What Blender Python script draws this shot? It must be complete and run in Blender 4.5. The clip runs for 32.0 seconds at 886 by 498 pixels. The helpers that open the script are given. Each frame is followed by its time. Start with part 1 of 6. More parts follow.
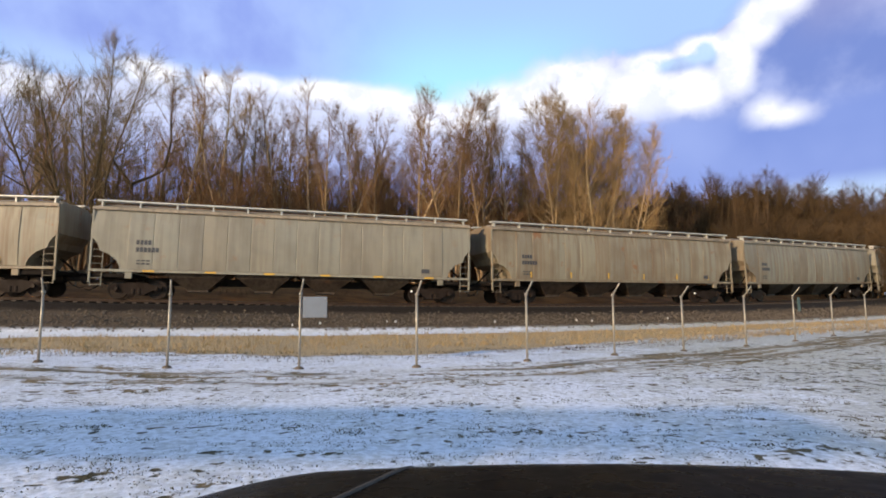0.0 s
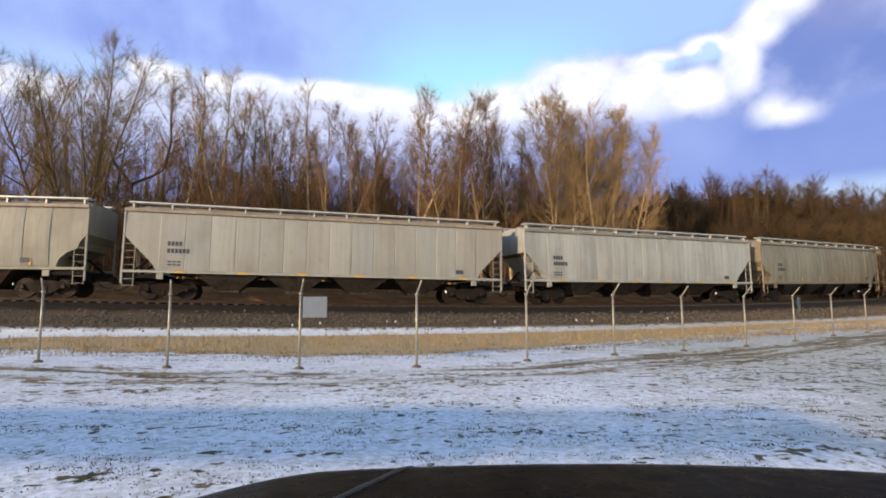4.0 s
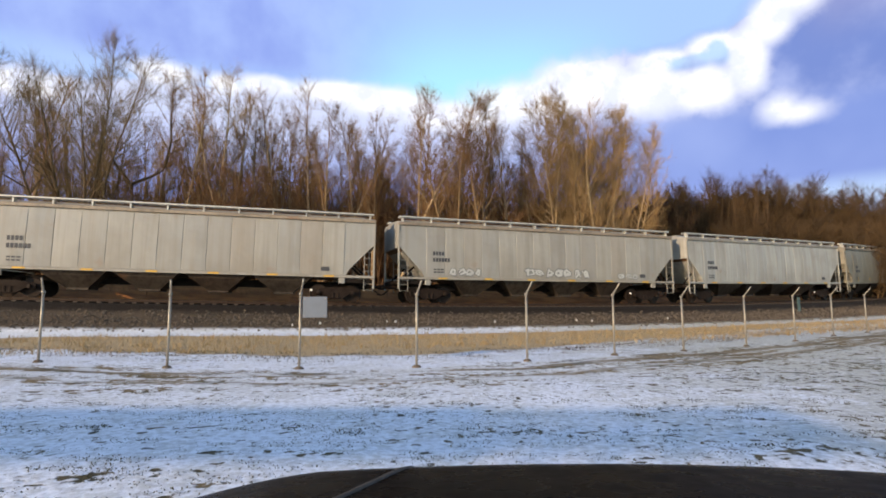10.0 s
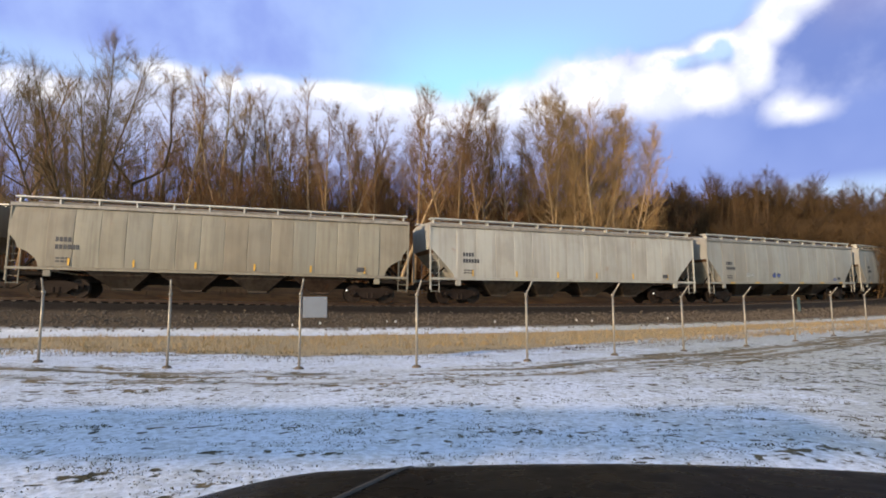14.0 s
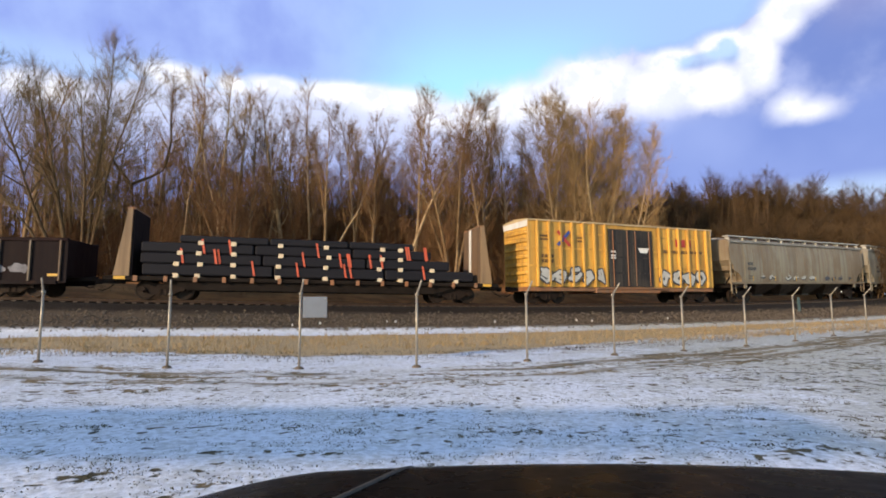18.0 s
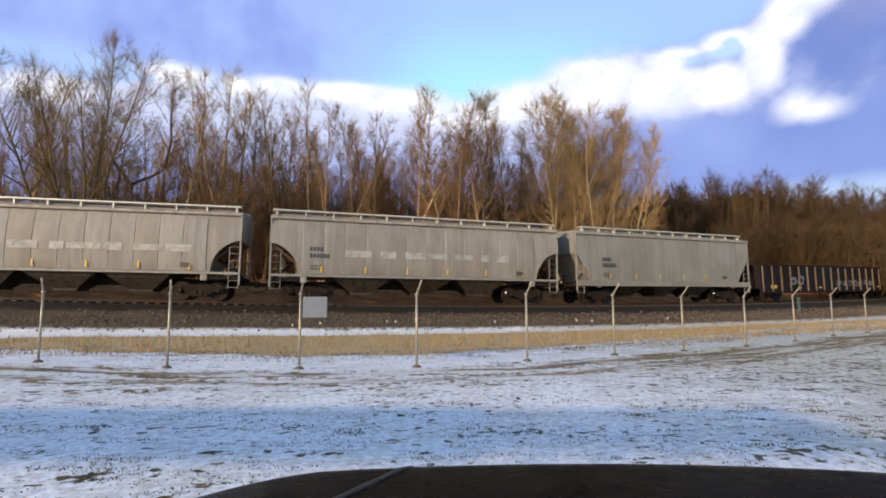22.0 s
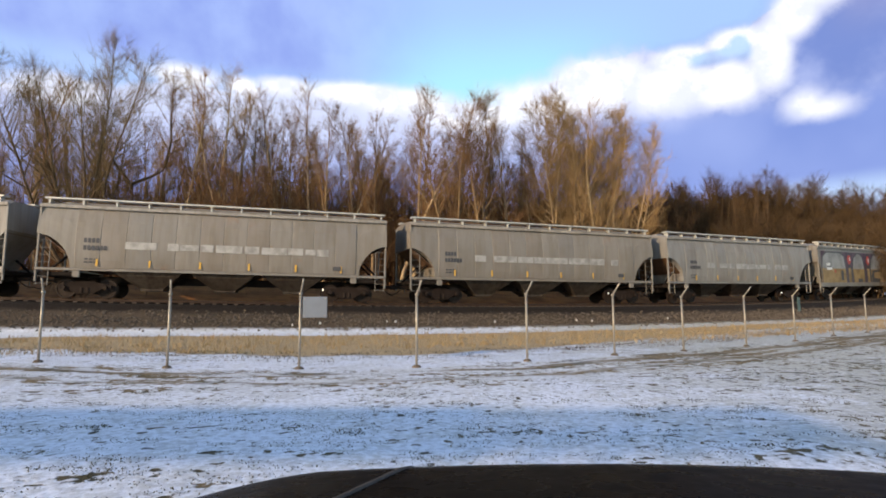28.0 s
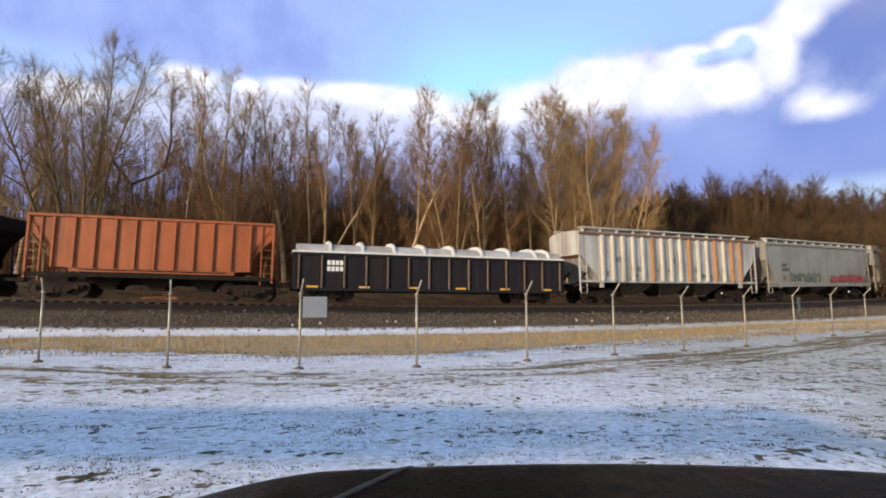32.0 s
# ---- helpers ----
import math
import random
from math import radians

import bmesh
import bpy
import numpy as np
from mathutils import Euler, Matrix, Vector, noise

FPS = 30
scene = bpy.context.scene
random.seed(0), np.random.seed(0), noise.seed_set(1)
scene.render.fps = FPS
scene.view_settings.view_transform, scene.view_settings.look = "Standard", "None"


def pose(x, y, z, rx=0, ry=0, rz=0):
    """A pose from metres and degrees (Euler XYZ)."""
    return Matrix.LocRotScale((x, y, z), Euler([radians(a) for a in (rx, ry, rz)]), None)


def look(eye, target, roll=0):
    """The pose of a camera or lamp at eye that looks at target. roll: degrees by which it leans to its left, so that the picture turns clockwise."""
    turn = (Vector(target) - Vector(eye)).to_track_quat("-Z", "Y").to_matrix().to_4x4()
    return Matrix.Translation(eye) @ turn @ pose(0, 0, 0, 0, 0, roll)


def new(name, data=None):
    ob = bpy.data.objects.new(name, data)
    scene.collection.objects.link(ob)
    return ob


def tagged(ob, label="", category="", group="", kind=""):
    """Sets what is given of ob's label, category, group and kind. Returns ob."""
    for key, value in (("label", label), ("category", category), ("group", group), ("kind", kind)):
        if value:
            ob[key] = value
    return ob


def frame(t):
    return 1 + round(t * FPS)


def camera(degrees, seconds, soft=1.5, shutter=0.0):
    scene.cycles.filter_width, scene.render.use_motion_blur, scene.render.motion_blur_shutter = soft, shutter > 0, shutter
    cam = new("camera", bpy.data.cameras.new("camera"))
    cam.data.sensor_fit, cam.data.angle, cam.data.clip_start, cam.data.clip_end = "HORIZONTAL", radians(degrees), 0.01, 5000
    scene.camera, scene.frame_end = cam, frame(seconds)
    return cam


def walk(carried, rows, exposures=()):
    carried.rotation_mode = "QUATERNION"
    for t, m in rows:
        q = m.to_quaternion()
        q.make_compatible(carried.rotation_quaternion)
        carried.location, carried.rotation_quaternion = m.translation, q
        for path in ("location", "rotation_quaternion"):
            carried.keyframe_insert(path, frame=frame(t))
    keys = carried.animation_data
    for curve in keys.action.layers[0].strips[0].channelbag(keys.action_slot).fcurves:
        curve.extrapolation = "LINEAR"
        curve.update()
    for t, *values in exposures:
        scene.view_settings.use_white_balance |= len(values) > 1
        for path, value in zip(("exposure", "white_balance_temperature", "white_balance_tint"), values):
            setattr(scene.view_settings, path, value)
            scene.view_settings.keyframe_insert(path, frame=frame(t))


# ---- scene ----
# ---------------------------------------------------------------- camera
cam = camera(79.05, 32.0, soft=1.8)
STAND = pose(0, 0, 1.37, 90 + 6.07, 0, 0) @ pose(0, 0, 0, 0, 0, -0.23)
walk(cam, [(0, STAND), (32, STAND)], exposures=[(0, 0.31), (32, 0.31)])

# ---------------------------------------------------------------- world and sun
SUN_AWAY = Vector((0.68, 0.73, -0.25)).normalized()
world = bpy.data.worlds.new("winter_sky")
scene.world = world
world.use_nodes = True
wn, wl = world.node_tree.nodes, world.node_tree.links
sky = wn.new("ShaderNodeTexSky")
sky.sky_type = "NISHITA"
sky.sun_disc = False
sky.sun_elevation = math.asin(-SUN_AWAY.z)
sky.sun_rotation = math.atan2(-SUN_AWAY.x, -SUN_AWAY.y)
sky.air_density, sky.dust_density, sky.ozone_density = 1.0, 0.2, 1.6
wn["Background"].inputs["Strength"].default_value = 0.205
wl.new(sky.outputs[0], wn["Background"].inputs["Color"])
sun_data = bpy.data.lights.new("sun", "SUN")
sun_data.energy, sun_data.angle, sun_data.color = 4.0, radians(0.6), (1.0, 0.745, 0.48)
sun = new("sun", sun_data)
sun.matrix_world = look(-SUN_AWAY * 50, (0, 0, 0))


# ---------------------------------------------------------------- small tools
class Mesh:
    """Gathers boxes, plates, tubes and rings into one mesh."""

    def __init__(self):
        self.v, self.f = [], []

    def add(self, verts, faces):
        n = len(self.v)
        self.v += [tuple(p) for p in verts]
        self.f += [tuple(i + n for i in f) for f in faces]
        return self

    def box(self, x0, x1, y0, y1, z0, z1, m=None):
        p = [Vector((x, y, z)) for z in (z0, z1) for y in (y0, y1) for x in (x0, x1)]
        if m:
            p = [m @ q for q in p]
        return self.add(p, [(0, 2, 3, 1), (4, 5, 7, 6), (0, 1, 5, 4), (2, 6, 7, 3), (0, 4, 6, 2), (1, 3, 7, 5)])

    def soft_box(self, x0, x1, y0, y1, z0, z1, b=0.02):
        """A box with its edges cut off."""
        pts, faces = [], []
        for z, ins in ((z0, b), (z0 + b, 0), (z1 - b, 0), (z1, b)):
            x_0, x_1, y_0, y_1 = x0 + ins, x1 - ins, y0 + ins, y1 - ins
            pts += [(x_0 + b, y_0, z), (x_1 - b, y_0, z), (x_1, y_0 + b, z), (x_1, y_1 - b, z),
                    (x_1 - b, y_1, z), (x_0 + b, y_1, z), (x_0, y_1 - b, z), (x_0, y_0 + b, z)]
        for r in range(3):
            for i in range(8):
                j = (i + 1) % 8
                faces.append((r * 8 + i, r * 8 + j, r * 8 + 8 + j, r * 8 + 8 + i))
        faces += [tuple(range(7, -1, -1)), tuple(range(24, 32))]
        return self.add(pts, faces)

    def rings(self, rows, closed=True, caps=True):
        """Joins equal rings of points, one after the other."""
        n, k = len(rows[0]), len(rows)
        faces = []
        for r in range(k - 1):
            for i in range(n if closed else n - 1):
                j = (i + 1) % n
                faces.append((r * n + i, r * n + j, r * n + n + j, r * n + n + i))
        if caps and closed:
            faces += [tuple(range(n - 1, -1, -1)), tuple(range((k - 1) * n, k * n))]
        return self.add([p for row in rows for p in row], faces)

    def tube(self, pts, r, n=6, r1=None):
        """A round bar through pts, from radius r to r1."""
        pts = [Vector(p) for p in pts]
        r1 = r if r1 is None else r1
        rows = []
        for i, p in enumerate(pts):
            d = (pts[min(i + 1, len(pts) - 1)] - pts[max(i - 1, 0)]).normalized()
            a = d.orthogonal().normalized() if abs(d.z) > 0.9 else d.cross(Vector((0, 0, 1))).normalized()
            b = d.cross(a)
            rr = r + (r1 - r) * i / max(1, len(pts) - 1)
            rows.append([p + a * rr * math.cos(q) + b * rr * math.sin(q) for q in (2 * math.pi * k / n for k in range(n))])
        return self.rings(rows)

    def disc(self, c, axis, r, w, n=20, hub=0.3):
        """A wheel: rim, dished web and hub, axis along x or y."""
        rows = []
        for rr, o in ((0.02, w * 0.75), (r * hub, w * 0.75), (r * hub * 1.15, w * 0.4), (r * 0.82, w * 0.3), (r * 0.86, w * 0.5),
                      (r, w * 0.5), (r, -w * 0.4), (r * 1.07, -w * 0.45), (r * 1.07, -w * 0.6), (0.02, -w * 0.6)):
            ring = []
            for k in range(n):
                a, b = rr * math.cos(2 * math.pi * k / n), rr * math.sin(2 * math.pi * k / n)
                ring.append((c[0] + a, c[1] - o * axis, c[2] + b))
            rows.append(ring)
        return self.rings(rows)

    def done(self, name, smooth=False):
        me = bpy.data.meshes.new(name)
        me.from_pydata(self.v, [], self.f)
        me.validate()
        if smooth:
            me.shade_smooth()
        return me


def part(name, me, mat, parent, label="", at=None):
    """Links a mesh as one object under a thing or a part."""
    me = me.done(name) if isinstance(me, Mesh) else me
    if not me.materials:
        me.materials.append(mat)
    ob = new(name, me)
    if me.materials[0] != mat:
        ob.material_slots[0].link = "OBJECT"
        ob.material_slots[0].material = mat
    ob.parent = parent
    if at is not None:
        ob.matrix_basis = at
    if label:
        ob["label"] = label
    return ob


def thing(name, m, label, category, group="", kind="", me=None, mat=None):
    if isinstance(me, Mesh):
        me = me.done(name)
    ob = new(name, me)
    if me is not None and mat is not None:
        me.materials.append(mat)
    ob.matrix_basis = m
    return tagged(ob, label, category, group, kind)


CACHE = {}


def cached(key, make):
    if key not in CACHE:
        CACHE[key] = make()
    return CACHE[key]


def smooth(a, b, x):
    t = min(1.0, max(0.0, (x - a) / (b - a)))
    return t * t * (3 - 2 * t)


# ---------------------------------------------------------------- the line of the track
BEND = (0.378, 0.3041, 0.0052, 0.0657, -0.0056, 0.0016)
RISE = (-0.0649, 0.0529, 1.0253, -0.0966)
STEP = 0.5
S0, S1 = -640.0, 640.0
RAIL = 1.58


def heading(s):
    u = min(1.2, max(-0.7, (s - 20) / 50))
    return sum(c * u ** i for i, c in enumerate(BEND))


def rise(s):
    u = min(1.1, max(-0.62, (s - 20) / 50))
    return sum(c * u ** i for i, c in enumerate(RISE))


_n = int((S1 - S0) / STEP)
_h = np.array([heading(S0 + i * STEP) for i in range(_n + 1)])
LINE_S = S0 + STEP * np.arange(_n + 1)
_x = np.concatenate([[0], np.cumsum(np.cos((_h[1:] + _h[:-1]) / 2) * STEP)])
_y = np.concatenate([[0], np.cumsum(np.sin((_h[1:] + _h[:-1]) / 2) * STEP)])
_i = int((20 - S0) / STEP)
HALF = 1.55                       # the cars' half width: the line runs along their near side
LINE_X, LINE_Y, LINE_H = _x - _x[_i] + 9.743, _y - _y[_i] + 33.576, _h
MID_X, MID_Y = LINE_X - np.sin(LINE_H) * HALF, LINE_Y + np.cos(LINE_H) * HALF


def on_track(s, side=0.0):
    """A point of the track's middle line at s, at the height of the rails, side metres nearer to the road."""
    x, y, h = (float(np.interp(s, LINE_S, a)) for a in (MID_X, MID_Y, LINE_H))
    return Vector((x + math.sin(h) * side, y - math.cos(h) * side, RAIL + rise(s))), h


_near = slice(int((-160 - S0) / STEP), int((260 - S0) / STEP), 2)
_NX, _NY, _NS = MID_X[_near], MID_Y[_near], LINE_S[_near]


def track_gap(x, y):
    """How far a place is from the track's middle line (positive on the road's side), and where along it."""
    d2 = (_NX - x) ** 2 + (_NY - y) ** 2
    i = int(np.argmin(d2))
    s = float(_NS[i])
    h = float(np.interp(s, LINE_S, LINE_H))
    dx, dy = x - _NX[i], y - _NY[i]
    return dx * math.sin(h) - dy * math.cos(h), s


PROFILE = ((-400, 5.5), (-110, 3.4), (-70, 2.4), (-40, 1.8), (-22, 1.45), (-10, 1.35), (-6.4, 1.05), (-3.9, 0.42), (-2.5, -0.18), (-2.0, -0.22), (2.0, -0.22), (2.6, -0.3),
           (5.3, -1.3), (6.4, -1.42), (12.5, -1.56), (400, -1.58))
_pd, _pz = [p[0] for p in PROFILE], [p[1] for p in PROFILE]


POSTS = ((-9.36, 12.6), (-6.1, 12.05), (-3.12, 11.8), (-0.6, 12.2), (2.03, 13.2), (4.62, 14.7), (7.15, 16.2), (9.86, 17.7),
         (12.6, 19.45), (15.45, 21.5), (18.2, 23.3))


def fence_gap(x, y):
    """How far a place lies behind the line of the fence."""
    return (y - float(np.interp(x, [-60] + [p[0] for p in POSTS] + [60], [22] + [p[1] for p in POSTS] + [52]))) * (0.98 if x < 0 else 0.87)


def ground_z(x, y):
    d, s = track_gap(x, y)
    lift = rise(s)
    k = 1 - smooth(3.0, 9.0, d)
    plain = 0.17 * smooth(7, 22, x) + 0.09 * smooth(-5, -10, x) * smooth(2, 11, y)
    bumps = 0.03 * noise.noise((x * 0.35, y * 0.5, 3.1)) + 0.012 * noise.noise((x * 1.4, y * 1.7, 9.1))
    if -3 < d < 3:
        bumps = 0
    return RAIL + float(np.interp(d, _pd, _pz)) + lift * k + plain * (1 - k) + bumps


# ---------------------------------------------------------------- materials
class Nodes:
    """A short way to write a material's nodes."""

    def __init__(self, name):
        self.m = bpy.data.materials.new(name)
        self.m.use_nodes = True
        self.t = self.m.node_tree
        self.b = self.t.nodes["Principled BSDF"]

    def node(self, kind, **sets):
        n = self.t.nodes.new(kind)
        for k, v in sets.items():
            if k in n.inputs:
                self.put(n.inputs[k], v)
        return n

    def put(self, sock, v):
        if isinstance(v, bpy.types.NodeSocket):
            self.t.links.new(v, sock)
        else:
            sock.default_value = (*v, 1) if isinstance(v, tuple) and len(v) == 3 and sock.type == "RGBA" else v

    def coords(self, which="Object", scale=(1, 1, 1), turn=0.0):
        c = self.t.nodes.new("ShaderNodeTexCoord")
        mp = self.t.nodes.new("ShaderNodeMapping")
        mp.inputs["Scale"].default_value = scale
        mp.inputs["Rotation"].default_value = (0, 0, turn)
        self.t.links.new(c.outputs[which], mp.inputs["Vector"])
        return mp.outputs[0]

    def random(self):
        return self.t.nodes.new("ShaderNodeObjectInfo").outputs["Random"]

    def shifted(self, vec, amount=40.0):
        """Coordinates shifted by each object's own random number."""
        r = self.math("MULTIPLY", self.random(), amount)
        a = self.t.nodes.new("ShaderNodeVectorMath")
        a.operation = "ADD"
        self.t.links.new(vec, a.inputs[0])
        self.t.links.new(r, a.inputs[1])
        return a.outputs[0]

    def noise(self, vec, scale, detail=4.0, rough=0.55, out="Fac"):
        n = self.node("ShaderNodeTexNoise", Scale=scale, Detail=detail, Roughness=rough)
        self.t.links.new(vec, n.inputs["Vector"])
        return n.outputs[out]

    def math(self, op, a, b=0.0, c=0.0):
        n = self.t.nodes.new("ShaderNodeMath")
        n.operation = op
        for s, v in zip(n.inputs, (a, b, c)):
            self.put(s, v)
        return n.outputs[0]

    def ramp(self, fac, *stops):
        n = self.t.nodes.new("ShaderNodeMapRange")
        n.interpolation_type = "SMOOTHSTEP"
        lo, hi = stops
        for k, v in zip(("From Min", "From Max"), (lo, hi)):
            n.inputs[k].default_value = v
        self.put(n.inputs["Value"], fac)
        return n.outputs[0]

    def mix(self, fac, a, b, how="MIX"):
        n = self.t.nodes.new("ShaderNodeMix")
        n.data_type, n.blend_type = "RGBA", how
        self.put(n.inputs[0], fac)
        self.put(n.inputs[6], a)
        self.put(n.inputs[7], b)
        return n.outputs[2]

    def bump(self, height, strength=0.3, dist=0.02):
        n = self.node("ShaderNodeBump", Strength=strength, Distance=dist)
        self.put(n.inputs["Height"], height)
        self.t.links.new(n.outputs[0], self.b.inputs["Normal"])

    def out(self, color=None, rough=None, metal=None, spec=None):
        for k, v in (("Base Color", color), ("Roughness", rough), ("Metallic", metal), ("Specular IOR Level", spec)):
            if v is not None:
                self.put(self.b.inputs[k], v)
        return self.m


def car_paint(name, color, grime=(0.13, 0.11, 0.085), rust=0.25, dirt=0.5, rough=0.5, tint=0.09, spec=0.4, patchy=0.6):
    """Weathered freight car paint: vertical grime streaks, rust bloom, dents, and a tint of its own for each sheet."""
    n = Nodes(name)
    v = n.shifted(n.coords("Object"), 17.0)
    streak = n.noise(n.shifted(n.coords("Object", (2.6, 2.6, 0.16)), 31.0), 1.0, 5.0, 0.6)
    wide = n.noise(v, 0.45, 3.0)
    r = n.random()
    base = n.mix(n.math("MULTIPLY", r, tint * 2), color, tuple(c * 0.62 for c in color))
    r2 = n.math("FRACT", n.math("MULTIPLY", r, 7.31))
    base = n.mix(n.math("MULTIPLY", n.ramp(r2, 0.45, 1.0), min(0.75, dirt) * patchy), base, (color[0] * 0.60 + 0.02, color[1] * 0.50, color[2] * 0.38))
    r3 = n.math("FRACT", n.math("MULTIPLY", r, 13.7))
    base = n.mix(n.math("MULTIPLY", n.ramp(r3, 0.4, 1.0), 0.45), base, (color[0] * 0.74, color[1] * 0.80, color[2] * 0.90))
    drip = n.noise(n.shifted(n.coords("Object", (5.5, 5.5, 0.10)), 53.0), 1.0, 4.0, 0.55)
    base = n.mix(n.math("MULTIPLY", n.ramp(drip, 0.50, 0.66), dirt * 0.8), base, tuple(g * 1.3 for g in grime))
    base = n.mix(n.math("MULTIPLY", n.ramp(streak, 0.42, 0.72), dirt), base, grime)
    base = n.mix(n.math("MULTIPLY", n.ramp(wide, 0.43, 0.68), dirt * 0.75), base, grime)
    spots = n.math("MULTIPLY", n.ramp(n.noise(v, 1.1, 6.0, 0.7), 0.6, 0.72), rust)
    base = n.mix(spots, base, (0.23, 0.10, 0.04))
    n.bump(n.math("ADD", n.noise(v, 0.9, 2.0), n.math("MULTIPLY", n.noise(v, 14.0, 3.0), 0.04)), 0.55, 0.11)
    return n.out(base, n.math("MULTIPLY_ADD", wide, 0.3, rough - 0.1), 0.0, spec)


def plain(name, color, rough=0.6, metal=0.0, vary=0.35, scale=3.0, bump=0.15, dark=0.5, spec=0.5):
    """A plain surface with grain and stains."""
    n = Nodes(name)
    v = n.shifted(n.coords("Object"))
    a = n.ramp(n.noise(v, scale, 5.0, 0.6), 0.35, 0.7)
    base = n.mix(n.math("MULTIPLY", a, vary), color, tuple(c * dark for c in color))
    n.bump(n.noise(v, scale * 6, 3.0), bump, 0.01)
    return n.out(base, n.math("MULTIPLY_ADD", a, 0.2, rough - 0.1), metal, spec)


def ground_material():
    n = Nodes("snowy_ground")
    gap = n.t.nodes.new("ShaderNodeAttribute")
    gap.attribute_name = "gap"
    d = gap.outputs["Fac"]
    v = n.coords("Object")
    flat = n.coords("Object", (0.36, 1.0, 1.0), radians(-8))
    big = n.noise(v, 0.22, 3.0)
    mid = n.noise(flat, 1.5, 5.0, 0.62)
    tuft = n.noise(v, 4.4, 4.0, 0.58)
    fine = n.noise(v, 11.0, 5.0, 0.65)
    grass = n.mix(n.ramp(n.noise(v, 1.7, 4.0), 0.35, 0.65), (0.062, 0.055, 0.026), (0.17, 0.125, 0.06))
    grass = n.mix(n.math("MULTIPLY", n.ramp(fine, 0.4, 0.7), 0.7), grass, (0.04, 0.036, 0.018))
    snow = n.mix(n.ramp(fine, 0.35, 0.7), (0.88, 0.90, 0.95), (0.66, 0.68, 0.74))
    # how much snow lies: thin and tufted on the lawn, none on the dry strip, a drift at the foot of the ballast
    fence = n.t.nodes.new("ShaderNodeAttribute")
    fence.attribute_name = "fence"
    f = fence.outputs["Fac"]
    sep = n.t.nodes.new("ShaderNodeSeparateXYZ")
    n.t.links.new(v, sep.inputs[0])
    along = n.node("ShaderNodeCombineXYZ", X=n.math("MULTIPLY", sep.outputs[0], 0.30), Y=n.math("MULTIPLY", f, 1.5)).outputs[0]
    streak = n.noise(along, 1.5, 5.0, 0.6)
    bits = n.noise(v, 9.5, 2.0, 0.5)
    east = n.ramp(sep.outputs[0], 1.0, 9.0)
    thin = n.math("ADD", n.math("MULTIPLY", tuft, 0.50), n.math("ADD", n.math("MULTIPLY", mid, 0.26), n.math("MULTIPLY_ADD", big, 0.16, n.math("MULTIPLY_ADD", bits, 0.26, -0.13))))
    verge = n.math("MULTIPLY", n.ramp(f, -4.2, -1.8), n.ramp(f, 0.0, -0.5))
    bare = n.math("ADD", n.math("MULTIPLY", east, 0.035), n.math("MULTIPLY", verge, n.math("MULTIPLY_ADD", streak, 0.55, -0.235)))
    lawn = n.ramp(n.math("ADD", thin, bare), 0.556, 0.518)
    haze = n.math("ADD", n.math("MULTIPLY", n.noise(v, 0.8, 6.0, 0.68), 0.48), n.math("MULTIPLY", n.noise(v, 11.0, 5.0, 0.7), 0.52))
    veil = n.math("ADD", n.ramp(n.math("ADD", haze, n.math("MULTIPLY_ADD", east, 0.09, n.math("MULTIPLY", verge, 0.07))), 0.43, 0.60), n.math("MULTIPLY", east, 0.12))
    snow = n.mix(n.math("MULTIPLY", veil, n.math("MULTIPLY_ADD", east, 0.22, 0.34)), snow, n.mix(n.ramp(bits, 0.4, 0.6), (0.42, 0.38, 0.21), (0.25, 0.215, 0.10)))
    wob = n.math("ADD", f, n.math("MULTIPLY_ADD", n.noise(v, 0.6, 4.0), 2.2, -1.1))
    wobd = n.math("ADD", d, n.math("MULTIPLY_ADD", n.noise(v, 0.5, 4.0), 1.6, -0.8))
    hem_end = n.math("MULTIPLY_ADD", east, 1.2, 3.0)
    dry = n.math("MULTIPLY", n.ramp(n.math("SUBTRACT", wob, hem_end), -0.2, 0.3), n.ramp(wobd, 6.9, 7.3))
    drift = n.math("MULTIPLY", n.ramp(wobd, 5.2, 5.6), n.ramp(wobd, 7.2, 6.8))
    hem = n.math("MULTIPLY", n.ramp(wob, -0.3, 0.2), n.ramp(n.math("SUBTRACT", wob, hem_end), 0.2, -0.3))
    cover = n.math("MULTIPLY", lawn, n.math("SUBTRACT", 1.0, n.math("MULTIPLY", dry, 0.95)))
    for at, wide, deep in ((-0.95, 0.20, 0.85), (-2.1, 0.16, 0.7)):
        rut = n.ramp(n.math("ABSOLUTE", n.math("SUBTRACT", n.math("MULTIPLY_ADD", mid, 0.5, f), at + 0.25)), wide + 0.12, wide - 0.06)
        rut = n.math("MULTIPLY", rut, n.ramp(n.math("MULTIPLY_ADD", east, 0.22, streak), 0.42, 0.56))
        cover = n.math("MULTIPLY", cover, n.math("SUBTRACT", 1.0, n.math("MULTIPLY", rut, deep)))
    cover = n.math("MAXIMUM", cover, n.math("MULTIPLY", drift, n.ramp(thin, 0.60, 0.52)))
    cover = n.math("MAXIMUM", cover, n.math("MULTIPLY", hem, n.ramp(n.math("ADD", thin, n.math("MULTIPLY", n.ramp(wob, 1.2, 3.5), 0.05)), 0.59, 0.54)))
    cover = n.math("MULTIPLY", cover, n.ramp(d, 4.9, 5.4))
    straw = n.mix(n.ramp(fine, 0.35, 0.7), (0.50, 0.36, 0.175), (0.33, 0.225, 0.105))
    worn = n.mix(n.ramp(fine, 0.35, 0.65), (0.28, 0.20, 0.10), (0.14, 0.10, 0.05))
